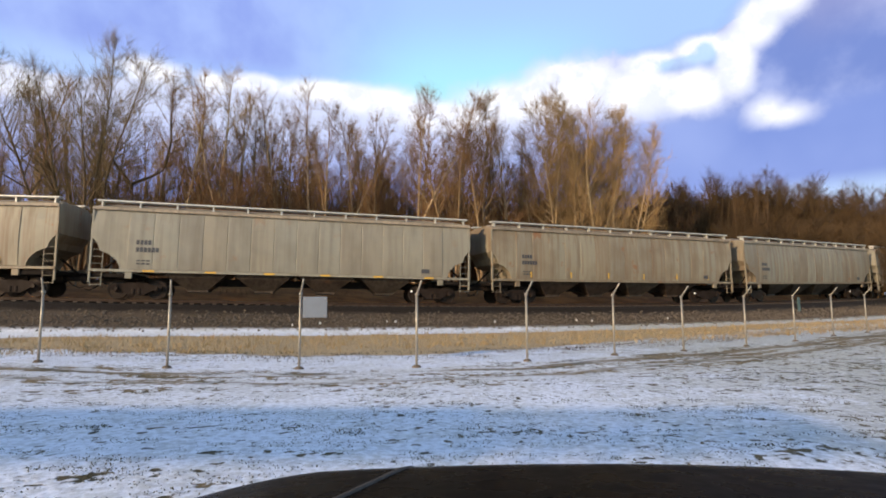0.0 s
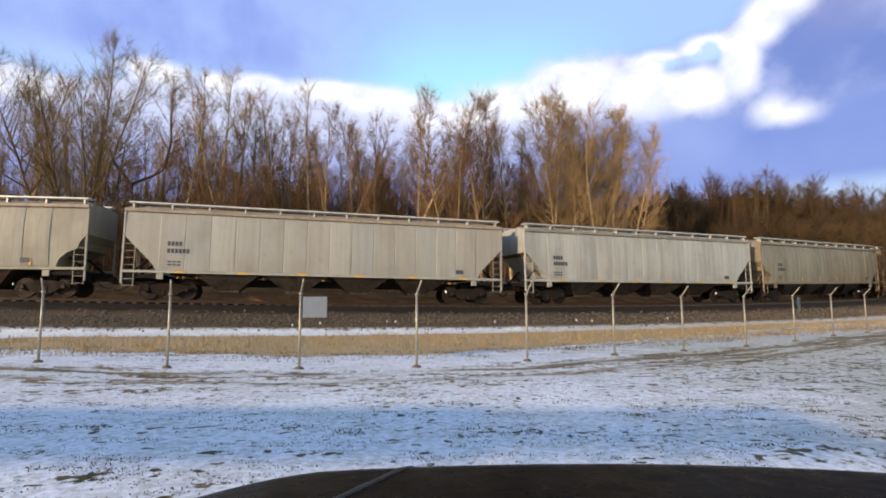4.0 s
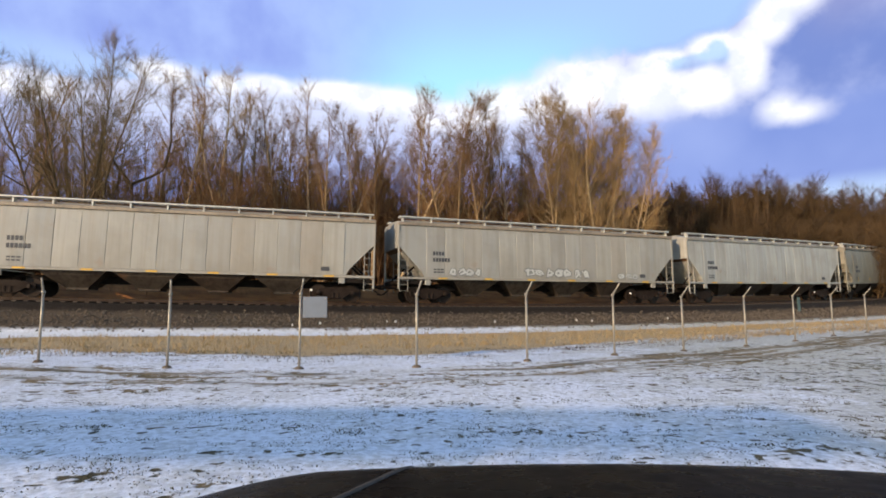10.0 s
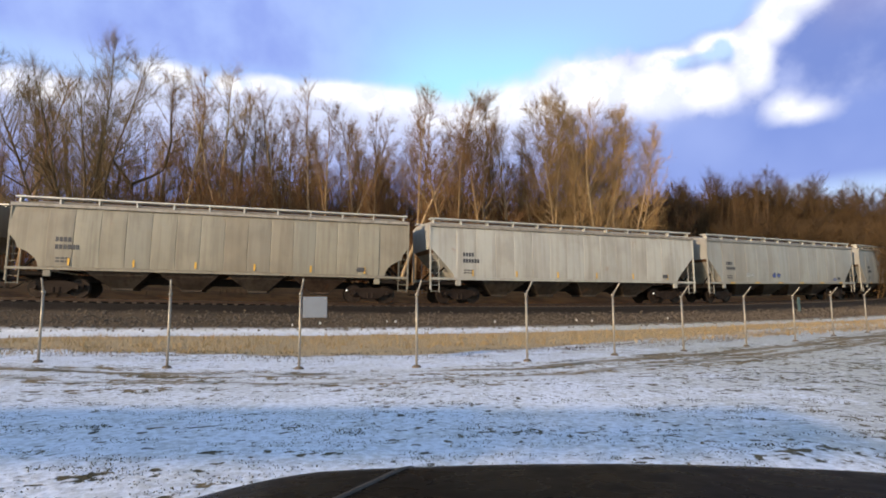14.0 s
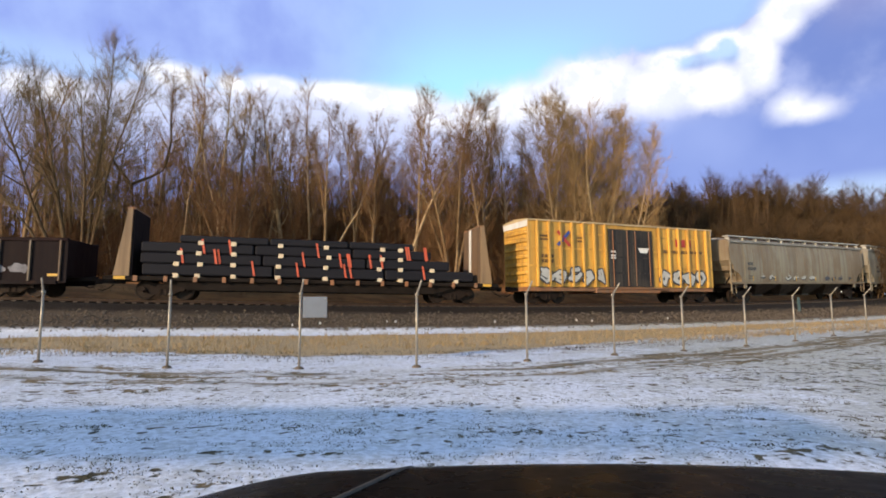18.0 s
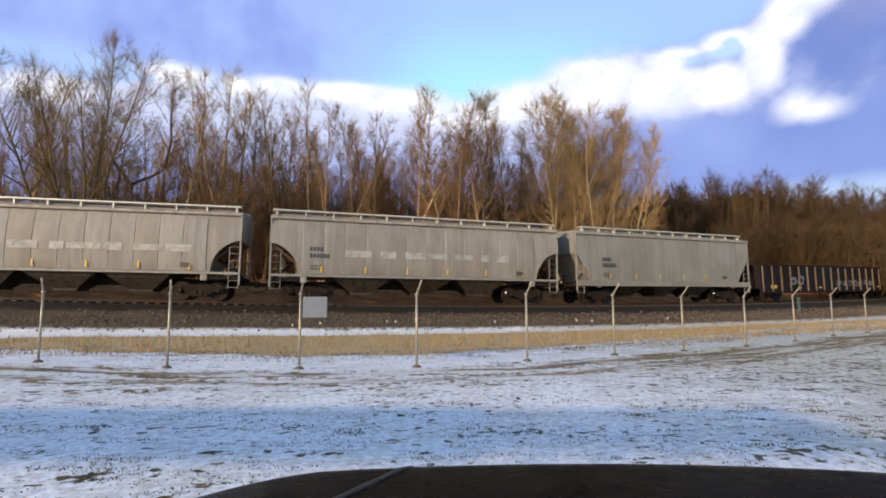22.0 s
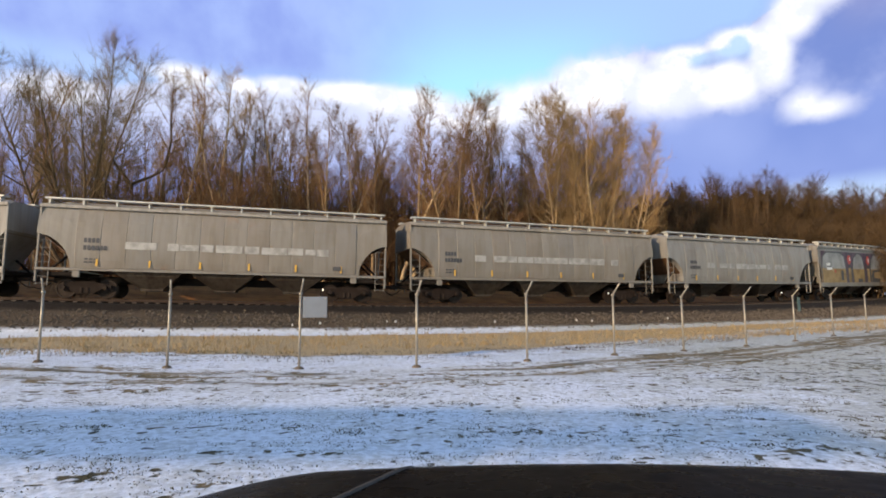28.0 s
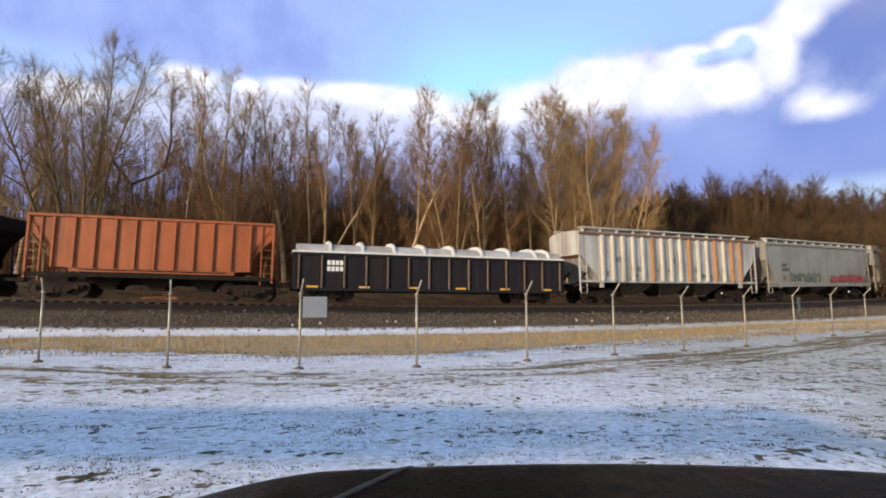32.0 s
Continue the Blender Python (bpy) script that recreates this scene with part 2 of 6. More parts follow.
    soil = n.mix(dry, n.mix(n.math("MULTIPLY", n.ramp(f, -4.5, -2.4), n.ramp(n.noise(v, 1.1, 3.0), 0.35, 0.55)), grass, worn), straw)
    behind = n.ramp(d, -2.2, -2.7)
    soil = n.mix(behind, soil, n.mix(n.ramp(mid, 0.4, 0.6), (0.40, 0.165, 0.048), (0.24, 0.10, 0.030)))
    stones = n.math("MULTIPLY", n.ramp(d, 5.6, 5.2), n.ramp(d, -2.6, -2.2))
    cell = n.node("ShaderNodeTexVoronoi", Scale=17.0)
    n.t.links.new(v, cell.inputs["Vector"])
    grit = n.mix(n.ramp(cell.outputs["Distance"], 0.05, 0.5), (0.165, 0.122, 0.080), (0.062, 0.045, 0.029))
    grit = n.mix(n.math("MULTIPLY", n.ramp(big, 0.4, 0.6), 0.5), grit, (0.10, 0.072, 0.05))
    # near-black band along the rails: the train's shade painted into the gravel
    bed_shade = n.math("MULTIPLY", n.ramp(n.math("ADD", d, n.math("MULTIPLY_ADD", mid, 1.0, -0.5)), 3.7, 3.0), 0.97)
    grit = n.mix(bed_shade, grit, (0.013, 0.008, 0.005))
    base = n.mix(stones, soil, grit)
    base = n.mix(cover, base, snow)
    n.bump(n.math("ADD", n.math("MULTIPLY", fine, 0.5), n.math("MULTIPLY_ADD", cover, 0.25, n.math("MULTIPLY", stones, cell.outputs["Distance"]))), 0.5, 0.05)
    return n.out(base, n.math("MULTIPLY_ADD", cover, -0.25, 0.92), 0.0, 0.25)


def bark_material(name, color, lit):
    n = Nodes(name)
    v = n.shifted(n.coords("Object", (6, 6, 0.9)))
    a = n.noise(v, 2.0, 5.0, 0.65)
    base = n.mix(n.ramp(a, 0.35, 0.65), color, lit)
    base = n.mix(n.math("MULTIPLY", n.random(), 0.5), base, tuple(c * 0.55 for c in color))
    n.bump(a, 0.5, 0.03)
    return n.out(base, 0.9, 0.0, 0.2)


M_GROUND = ground_material()
M_BARK = bark_material("bark", (0.17, 0.112, 0.061), (0.36, 0.245, 0.133))
M_PALEBARK = bark_material("pale_bark", (0.29, 0.205, 0.115), (0.52, 0.39, 0.23))
M_OAK = bark_material("dark_bark", (0.075, 0.052, 0.032), (0.16, 0.115, 0.068))
M_OAKTWIG = bark_material("olive_twigs", (0.13, 0.095, 0.048), (0.25, 0.18, 0.09))
M_TWIG = bark_material("twigs", (0.15, 0.086, 0.039), (0.29, 0.172, 0.08))
M_PALETWIG = bark_material("pale_twigs", (0.23, 0.148, 0.068), (0.40, 0.268, 0.13))
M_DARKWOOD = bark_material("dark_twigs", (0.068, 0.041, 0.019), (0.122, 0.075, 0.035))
M_DEEP = bark_material("deep_wood", (0.085, 0.053, 0.028), (0.15, 0.094, 0.048))
M_BRUSH = bark_material("brush", (0.135, 0.072, 0.035), (0.24, 0.134, 0.065))
M_STONE = plain("ballast_stone", (0.135, 0.103, 0.072), 0.9, 0, 0.8, 6.0, 0.3, 0.35)
M_STRAW = plain("dry_grass", (0.36, 0.255, 0.125), 0.9, 0, 0.6, 2.0, 0.1, 0.5)
M_BANK = plain("bank_grass", (0.26, 0.125, 0.045), 0.9, 0, 0.6, 2.0, 0.1, 0.5)
M_CLOD = plain("frozen_clods", (0.10, 0.075, 0.05), 0.9, 0, 0.6, 2.0, 0.1, 0.5)
M_GLINT = plain("glint_white", (0.9, 0.9, 0.9), 0.3, 0, 0.05, 2.0)
M_LITTER = plain("litter_white", (0.50, 0.49, 0.46), 0.7, 0, 0.3, 9.0)
M_TURF = plain("winter_turf", (0.085, 0.075, 0.034), 0.9, 0, 0.6, 2.0, 0.1, 0.5)
M_RAIL = plain("rail_steel", (0.040, 0.023, 0.015), 0.7, 0.0, 0.5, 3.0, 0.15, 0.5, 0.2)
M_TIE = plain("sleeper_wood", (0.045, 0.032, 0.024), 0.85, 0, 0.5, 4.0)
M_GALV = plain("galvanised_steel", (0.34, 0.30, 0.24), 0.5, 0.5, 0.5, 5.0, 0.1, 0.6)
M_SIGN = plain("sign_back", (0.135, 0.155, 0.19), 0.55, 0.2, 0.25, 3.0, 0.05, 0.75)
M_SIGN_GREEN = plain("sign_green", (0.06, 0.10, 0.08), 0.6, 0, 0.3, 3.0, 0.05, 0.7)
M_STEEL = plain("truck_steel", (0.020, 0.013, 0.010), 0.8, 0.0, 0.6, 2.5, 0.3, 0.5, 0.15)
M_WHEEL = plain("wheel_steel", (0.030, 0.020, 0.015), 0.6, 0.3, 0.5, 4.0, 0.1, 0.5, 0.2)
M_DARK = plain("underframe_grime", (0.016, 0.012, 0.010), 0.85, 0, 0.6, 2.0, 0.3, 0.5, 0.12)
M_BLACK_MARK = plain("stencil_black", (0.045, 0.045, 0.05), 0.7, 0, 0.5, 9.0, 0.02, 1.9)
M_WHITE_MARK = plain("stencil_white", (0.72, 0.72, 0.70), 0.7, 0, 0.5, 9.0, 0.02, 0.6)
M_FADED_MARK = plain("faded_white", (0.34, 0.335, 0.32), 0.7, 0, 1.0, 2.6, 0.02, 0.62)
M_YELLOW = plain("yellow_stripe", (0.62, 0.36, 0.05), 0.6, 0, 0.4, 5.0, 0.02, 0.6)

P_TAN = car_paint("tan_grey_paint", (0.257, 0.239, 0.189), rust=0.3, dirt=0.45)
P_TAN_RUSTY = car_paint("stained_tan_paint", (0.262, 0.229, 0.163), rust=0.95, dirt=0.75, grime=(0.15, 0.10, 0.06))
P_WHITE = car_paint("off_white_paint", (0.408, 0.400, 0.367), rust=0.3, dirt=0.5, grime=(0.22, 0.20, 0.17), patchy=0.3)
P_PALE = car_paint("pale_grey_paint", (0.331, 0.319, 0.286), rust=0.2, dirt=0.45, grime=(0.20, 0.18, 0.15))
P_GREY = car_paint("cool_grey_paint", (0.250, 0.236, 0.213), rust=0.25, dirt=0.6, grime=(0.15, 0.13, 0.11), patchy=0.35)
P_GREY_DARK = car_paint("dusty_grey_paint", (0.214, 0.198, 0.175), rust=0.2, dirt=0.5, patchy=0.4)
P_CHORD = car_paint("chord_tan", (0.310, 0.249, 0.181), rust=0.5, dirt=0.5)
P_YELLOW = car_paint("boxcar_yellow", (0.68, 0.385, 0.07), rust=0.3, dirt=0.45, grime=(0.16, 0.09, 0.035), tint=0.1)
P_BLACK = car_paint("gondola_black", (0.012, 0.013, 0.019), rust=0.06, dirt=0.4, grime=(0.025, 0.02, 0.018), rough=0.75, spec=0.12)
P_BROWN = car_paint("gondola_brown", (0.011, 0.0075, 0.009), rust=0.10, dirt=0.5, grime=(0.020, 0.013, 0.011), rough=0.75, spec=0.12)
P_ORANGE = car_paint("hopper_orange", (0.29, 0.070, 0.014), rust=0.5, dirt=0.45, grime=(0.12, 0.035, 0.012), patchy=0.5)
P_RUST = car_paint("rusty_steel", (0.30, 0.13, 0.055), rust=0.8, dirt=0.4)
P_DOOR = car_paint("boxcar_door_black", (0.025, 0.025, 0.028), rust=0.1, dirt=0.3, rough=0.75, spec=0.12)
P_RIB = car_paint("ribbed_cream", (0.50, 0.49, 0.46), rust=0.6, dirt=0.55, grime=(0.16, 0.11, 0.09))
P_COVER = car_paint("cover_white", (0.68, 0.68, 0.66), rust=0.35, dirt=0.3, grime=(0.35, 0.33, 0.30), tint=0.1)
P_LOAD = plain("wrapped_load_black", (0.012, 0.012, 0.016), 0.7, 0, 0.4, 1.2, 0.25, 1.6, 0.15)


# ---------------------------------------------------------------- sky backdrop
def sky_backdrop():
    R = 1900.0
    me = Mesh()
    cols, rows_ = 66, 30
    uv = []
    for j in range(rows_ + 1):
        el = radians(-3 + 55 * j / rows_)
        for i in range(cols + 1):
            az = radians(-68 + 136 * i / cols)
            me.v.append((R * math.sin(az) * math.cos(el), R * math.cos(az) * math.cos(el), R * math.sin(el)))
            uv.append((math.degrees(az), math.degrees(el)))
    for j in range(rows_):
        for i in range(cols):
            a = j * (cols + 1) + i
            me.f.append((a, a + cols + 1, a + cols + 2, a + 1))
    data = me.done("sky", True)
    layer = data.uv_layers.new(name="angles")
    for poly in data.polygons:
        for li in poly.loop_indices:
            layer.data[li].uv = uv[data.loops[li].vertex_index]
    n = Nodes("cloudy_sky")
    n.t.nodes.remove(n.b)
    c = n.t.nodes.new("ShaderNodeTexCoord")
    sep = n.t.nodes.new("ShaderNodeSeparateXYZ")
    n.t.links.new(c.outputs["UV"], sep.inputs[0])
    u, v = sep.outputs[0], sep.outputs[1]
    puff = n.noise(c.outputs["UV"], 0.11, 5.0, 0.52)
    soft = n.noise(c.outputs["UV"], 0.045, 4.0, 0.5)
    fray = n.noise(c.outputs["UV"], 0.33, 6.0, 0.62)

    def line(points):
        """A height in degrees along the azimuth."""
        r_ = n.t.nodes.new("ShaderNodeValToRGB")
        r_.color_ramp.interpolation = "EASE"
        while len(r_.color_ramp.elements) < len(points):
            r_.color_ramp.elements.new(0.5)
        for e, (a, h) in zip(r_.color_ramp.elements, points):
            e.position, e.color = (a + 68) / 136, (h / 60,) * 3 + (1,)
        n.put(r_.inputs[0], n.math("MULTIPLY_ADD", u, 1 / 136, 0.5))
        return n.math("MULTIPLY", r_.outputs[0], 60)

    frayed = n.math("ADD", n.math("MULTIPLY_ADD", puff, 2.6, -1.3), n.math("MULTIPLY_ADD", fray, 2.6, -1.3))

    def lobes(rows):
        """How deep a place lies in the nearest of some rounded lobes: azimuth, elevation, half width and half height in degrees."""
        best = None
        for az, el, wide, high in rows:
            q = n.math("ADD", n.math("POWER", n.math("DIVIDE", n.math("SUBTRACT", u, az), wide), 2.0), n.math("POWER", n.math("DIVIDE", n.math("SUBTRACT", v, el), high), 2.0))
            q = n.math("SUBTRACT", 1.0, n.math("SQRT", q))
            best = q if best is None else n.math("SMOOTH_MAX", best, q, 0.45)
        return best

    # upper rim of the cloud deck, azimuth and elevation in degrees
    rim = line(((-68, 17.5), (-42, 18.6), (-36, 19.8), (-29, 22.0), (-26, 20.8), (-20, 22.3), (-15, 22.4), (-8, 22.3), (-4, 21.9), (-0.5, 20.8), (4, 21.2),
                (9, 22.9), (12.5, 24.6), (18, 24.6), (22, 24.2), (27, 24.8), (30.5, 26.0), (33, 31), (45, 40)))
    below = n.math("ADD", n.math("SUBTRACT", rim, v), n.math("MULTIPLY", frayed, 0.9))
    # clear sky: aqua low in the middle, a violet veil of high cloud at one side, a pale band over the rim
    aqua = n.math("MULTIPLY", n.ramp(v, 31.0, 22.0), n.math("MULTIPLY", n.ramp(u, -26.0, -2.0), n.ramp(u, 24.0, 6.0)))
    clear = n.mix(aqua, (0.40, 0.60, 0.99), (0.44, 0.86, 1.0))
    west = n.ramp(u, -2.0, -26.0)
    clear = n.mix(n.math("MULTIPLY", west, 0.85), clear, n.mix(n.ramp(soft, 0.35, 0.65), (0.36, 0.52, 0.96), (0.50, 0.67, 1.0)))
    veil = n.math("MULTIPLY", n.ramp(u, 0.0, -22.0), n.ramp(n.math("ADD", n.math("MULTIPLY_ADD", u, -0.02, v), n.math("MULTIPLY_ADD", soft, 5.0, -2.5)), 22.0, 24.5))
    clear = n.mix(veil, clear, n.mix(n.ramp(puff, 0.35, 0.65), (0.29, 0.39, 0.86), (0.40, 0.53, 0.97)))
    # the deck: lavender haze in the west, blue-grey cloud in the east, darker folds in it
    haze = n.mix(n.ramp(n.math("ADD", v, n.math("MULTIPLY_ADD", soft, 5.0, -2.5)), 20.5, 11.0), (0.70, 0.76, 1.0), (0.32, 0.42, 0.88))
    fold = n.math("ADD", n.math("MULTIPLY", puff, 0.6), n.math("MULTIPLY", soft, 0.4))
    dark = n.mix(n.ramp(fold, 0.40, 0.60), (0.20, 0.285, 0.66), (0.50, 0.58, 0.93))
    under = n.mix(n.ramp(soft, 0.3, 0.7), (0.215, 0.31, 0.72), (0.33, 0.43, 0.84))
    dark = n.mix(n.ramp(n.math("ADD", v, n.math("MULTIPLY_ADD", puff, 3.0, -1.5)), 19.0, 16.5), dark, under)
    grey = n.math("MULTIPLY", n.ramp(v, 21.0, 26.0), n.ramp(u, 33.0, 37.0))
    dark = n.mix(n.math("MULTIPLY", grey, 0.7), dark, (0.30, 0.33, 0.62))
    body = n.mix(n.ramp(n.math("ADD", u, n.math("MULTIPLY_ADD", soft, 10.0, -5.0)), 4.0, 18.0), haze, dark)
    # sunlit heads of the cloud
    head = n.math("ADD", lobes(((-40, 18.6, 3.2, 1.1), (-29.6, 21.7, 3.0, 1.0), (-24.0, 21.6, 1.5, 0.9), (-19.6, 22.1, 2.8, 0.8), (-13.0, 22.0, 5.0, 0.95), (-6.5, 21.4, 4.6, 1.25),
                                (0.5, 20.0, 5.5, 1.4), (7.5, 21.3, 5.5, 1.9), (14.0, 22.2, 5.5, 2.5), (20.5, 21.1, 5.0, 2.2), (25.6, 20.4, 3.2, 2.0), (21.8, 23.4, 3.0, 1.2), (26.8, 24.0, 2.4, 1.2),
                                (29.6, 22.3, 1.6, 2.8), (31.8, 25.2, 2.0, 1.9), (34.0, 27.5, 2.2, 2.6), (36.5, 31.0, 3.5, 3.0))), n.math("MULTIPLY", frayed, 0.42))
    glow = n.ramp(head, -0.62, 0.50)
    blob = n.math("ADD", lobes(((31.9, 17.5, 1.3, 1.0), (33.2, 16.9, 2.0, 0.8))), n.math("MULTIPLY", frayed, 0.55))
    glow = n.math("MAXIMUM", glow, n.math("MULTIPLY", n.ramp(blob, -1.0, 0.9), 0.9))
    hole = n.math("ADD", lobes(((24.6, 22.9, 2.6, 0.85), (27.2, 23.4, 1.0, 1.3))), n.math("MULTIPLY", frayed, 0.5))
    white = n.mix(n.math("MULTIPLY", n.ramp(hole, -0.2, 0.5), 0.8), n.mix(n.ramp(fray, 0.62, 0.42), (0.86, 0.90, 1.08), (1.12, 1.12, 1.18)), (0.46, 0.70, 1.0))
    cloud = n.mix(glow, body, white)
    low = n.math("MULTIPLY", n.ramp(v, 11.6, 9.6), n.ramp(u, 25.0, 31.0))
    cloud = n.mix(n.math("MULTIPLY", low, 0.8), cloud, (0.55, 0.72, 1.0))
    col = n.mix(n.math("MAXIMUM", n.ramp(below, -0.35, 0.35), glow), clear, cloud)
    em = n.node("ShaderNodeEmission", Strength=0.86)
    n.t.links.new(col, em.inputs["Color"])
    n.t.links.new(em.outputs[0], n.t.nodes["Material Output"].inputs["Surface"])
    return thing("sky_backdrop", pose(0, 0, 1.37), "winter sky with a bright cloud bank and dark clouds", "sky", "", "structure", data, n.m)


SKY = sky_backdrop()


# ---------------------------------------------------------------- ground
def ground():
    xs = np.unique(np.concatenate([np.arange(-62, 92.1, 0.62), -62 - 1.25 ** np.arange(2, 34), 92 + 1.25 ** np.arange(2, 34)]))
    ys = np.unique(np.concatenate([np.arange(-6, 24, 0.5), np.arange(24, 72, 0.62), 72 + 1.25 ** np.arange(1, 34), -6 - 1.3 ** np.arange(1, 28)]))
    me = Mesh()
    gap, post = [], []
    for y in ys:
        for x in xs:
            d, s = track_gap(x, y)
            me.v.append((x, y, ground_z(x, y)))
            gap.append(d)
            post.append(fence_gap(float(x), float(y)))
    w = len(xs)
    for j in range(len(ys) - 1):
        for i in range(w - 1):
            a = j * w + i
            me.f.append((a, a + 1, a + w + 1, a + w))
    data = bpy.data.meshes.new("ground")
    data.from_pydata(me.v, [], me.f)
    data.shade_smooth()
    data.attributes.new("gap", "FLOAT", "POINT").data.foreach_set("value", gap)
    data.attributes.new("fence", "FLOAT", "POINT").data.foreach_set("value", post)
    return thing("ground", pose(0, 0, 0), "snow-dusted winter lawn with a dry grass strip and gravel track bed", "ground", "", "structure", data, M_GROUND)


ground()


# ---------------------------------------------------------------- track
def rail_section(side):
    prof = [(-0.07, -0.16), (0.07, -0.16), (0.07, -0.14), (0.012, -0.12), (0.012, -0.04), (0.036, -0.03), (0.036, 0.0),
            (-0.036, 0.0), (-0.036, -0.03), (-0.012, -0.04), (-0.012, -0.12), (-0.07, -0.14)]
    me = Mesh()
    rows = []
    for s in [-150, -60, *range(-40, 101, 4), 130, 240]:
        p, h = on_track(s, side)
        rows.append([(p.x + math.sin(h) * a, p.y - math.cos(h) * a, p.z + b) for a, b in prof])
    return me.rings(rows)


def track():
    t = thing("railway_track", pose(0, 0, 0), "single railway track with rusty rails on wooden sleepers", "track", "", "structure")
    for side in (0.72, -0.72):
        part("rail", rail_section(side), M_RAIL, t)
    tie = Mesh().soft_box(-0.11, 0.11, -1.3, 1.3, -0.18, 0, 0.015).done("sleeper")
    for k in range(200):
        s = -22 + k * 0.52
        p, h = on_track(s)
        part("sleeper", tie, M_TIE, t, "", pose(p.x, p.y, p.z - 0.158, 0, 0, math.degrees(h) + 90 - 90))


track()


# ---------------------------------------------------------------- fence

def fence_post(x, y, turn):
    z = ground_z(x, y)
    t = thing("fence_post", pose(x, y, z, 0, 0, turn), "weathered galvanised steel fence post with angled top arm", "fence post", "fence posts along the lawn")
    shaft = cached("post", lambda: Mesh().tube([(0, 0, -0.1), (0, 0, 0.9), (0, 0, 1.62)], 0.028, 10).done("shaft", True))
    part("shaft", shaft, M_GALV, t)
    arm = cached("arm", lambda: Mesh().tube([(0, 0, 1.60), (0, 0.05, 1.68), (0, 0.16, 1.80), (0, 0.27, 1.93)], 0.026, 8, 0.018).done("top_arm", True))
    part("top_arm", arm, M_GALV, t, "angled steel arm")
    cap = cached("postcap", lambda: Mesh().tube([(0, 0, 1.595), (0, 0, 1.65)], 0.045, 10).done("post_cap", True))
    part("post_cap", cap, M_GALV, t)
    foot = cached("foot", lambda: Mesh().tube([(0, 0, -0.05), (0, 0, 0.02), (0, 0, 0.05)], 0.13, 9, 0.07).done("footing", True))
    part("footing", foot, M_STONE, t, "small concrete footing")
    return t


for i, (x, y) in enumerate(POSTS):
    a, b = POSTS[max(0, i - 1)], POSTS[min(len(POSTS) - 1, i + 1)]
    fence_post(x, y, 206)


def sign(name, x, y, z, w, h, turn, mat, label):
    t = thing(name, pose(x, y, z, 0, 0, turn), label, "sign")
    part("plate", Mesh().soft_box(-w / 2, w / 2, -0.006, 0.006, -h / 2, h / 2, 0.003), mat, t)
    for sx in (-1, 1):
        for sz in (-1, 1):
            part("bolt", cached("bolt", lambda: Mesh().tube([(0, -0.014, 0), (0, 0.02, 0)], 0.012, 6).done("bolt")), M_GALV, t, "",
                 pose(sx * w * 0.42, 0, sz * h * 0.40))


sign("fence_sign", -2.77, 11.66, 1.36, 0.52, 0.45, 3, M_SIGN, "plain pale grey metal sign on the fence")
sign("fence_sign", 12.78, 19.4, 1.38, 0.22, 0.5, 35, M_SIGN_GREEN, "small dark green metal sign on the fence")


# ---------------------------------------------------------------- trees
def aside(d, angle, turn):
    """A direction that leaves d by an angle."""
    o = d.orthogonal().normalized()
    return (d * math.cos(angle) + (o * math.cos(turn) + d.cross(o) * math.sin(turn)) * math.sin(angle)).normalized()


def stem(p, d, length, r, start=0.35, reach=2.4, up=0.05, wob=0.05, round_=0.6):
    """One leading stem: its foot (or the stem that it leaves, and where along it), direction, length, thickness, where its branches begin, how far they reach, how it bends up."""
    return p, Vector(d).normalized(), length, r, start, reach, up, wob, round_


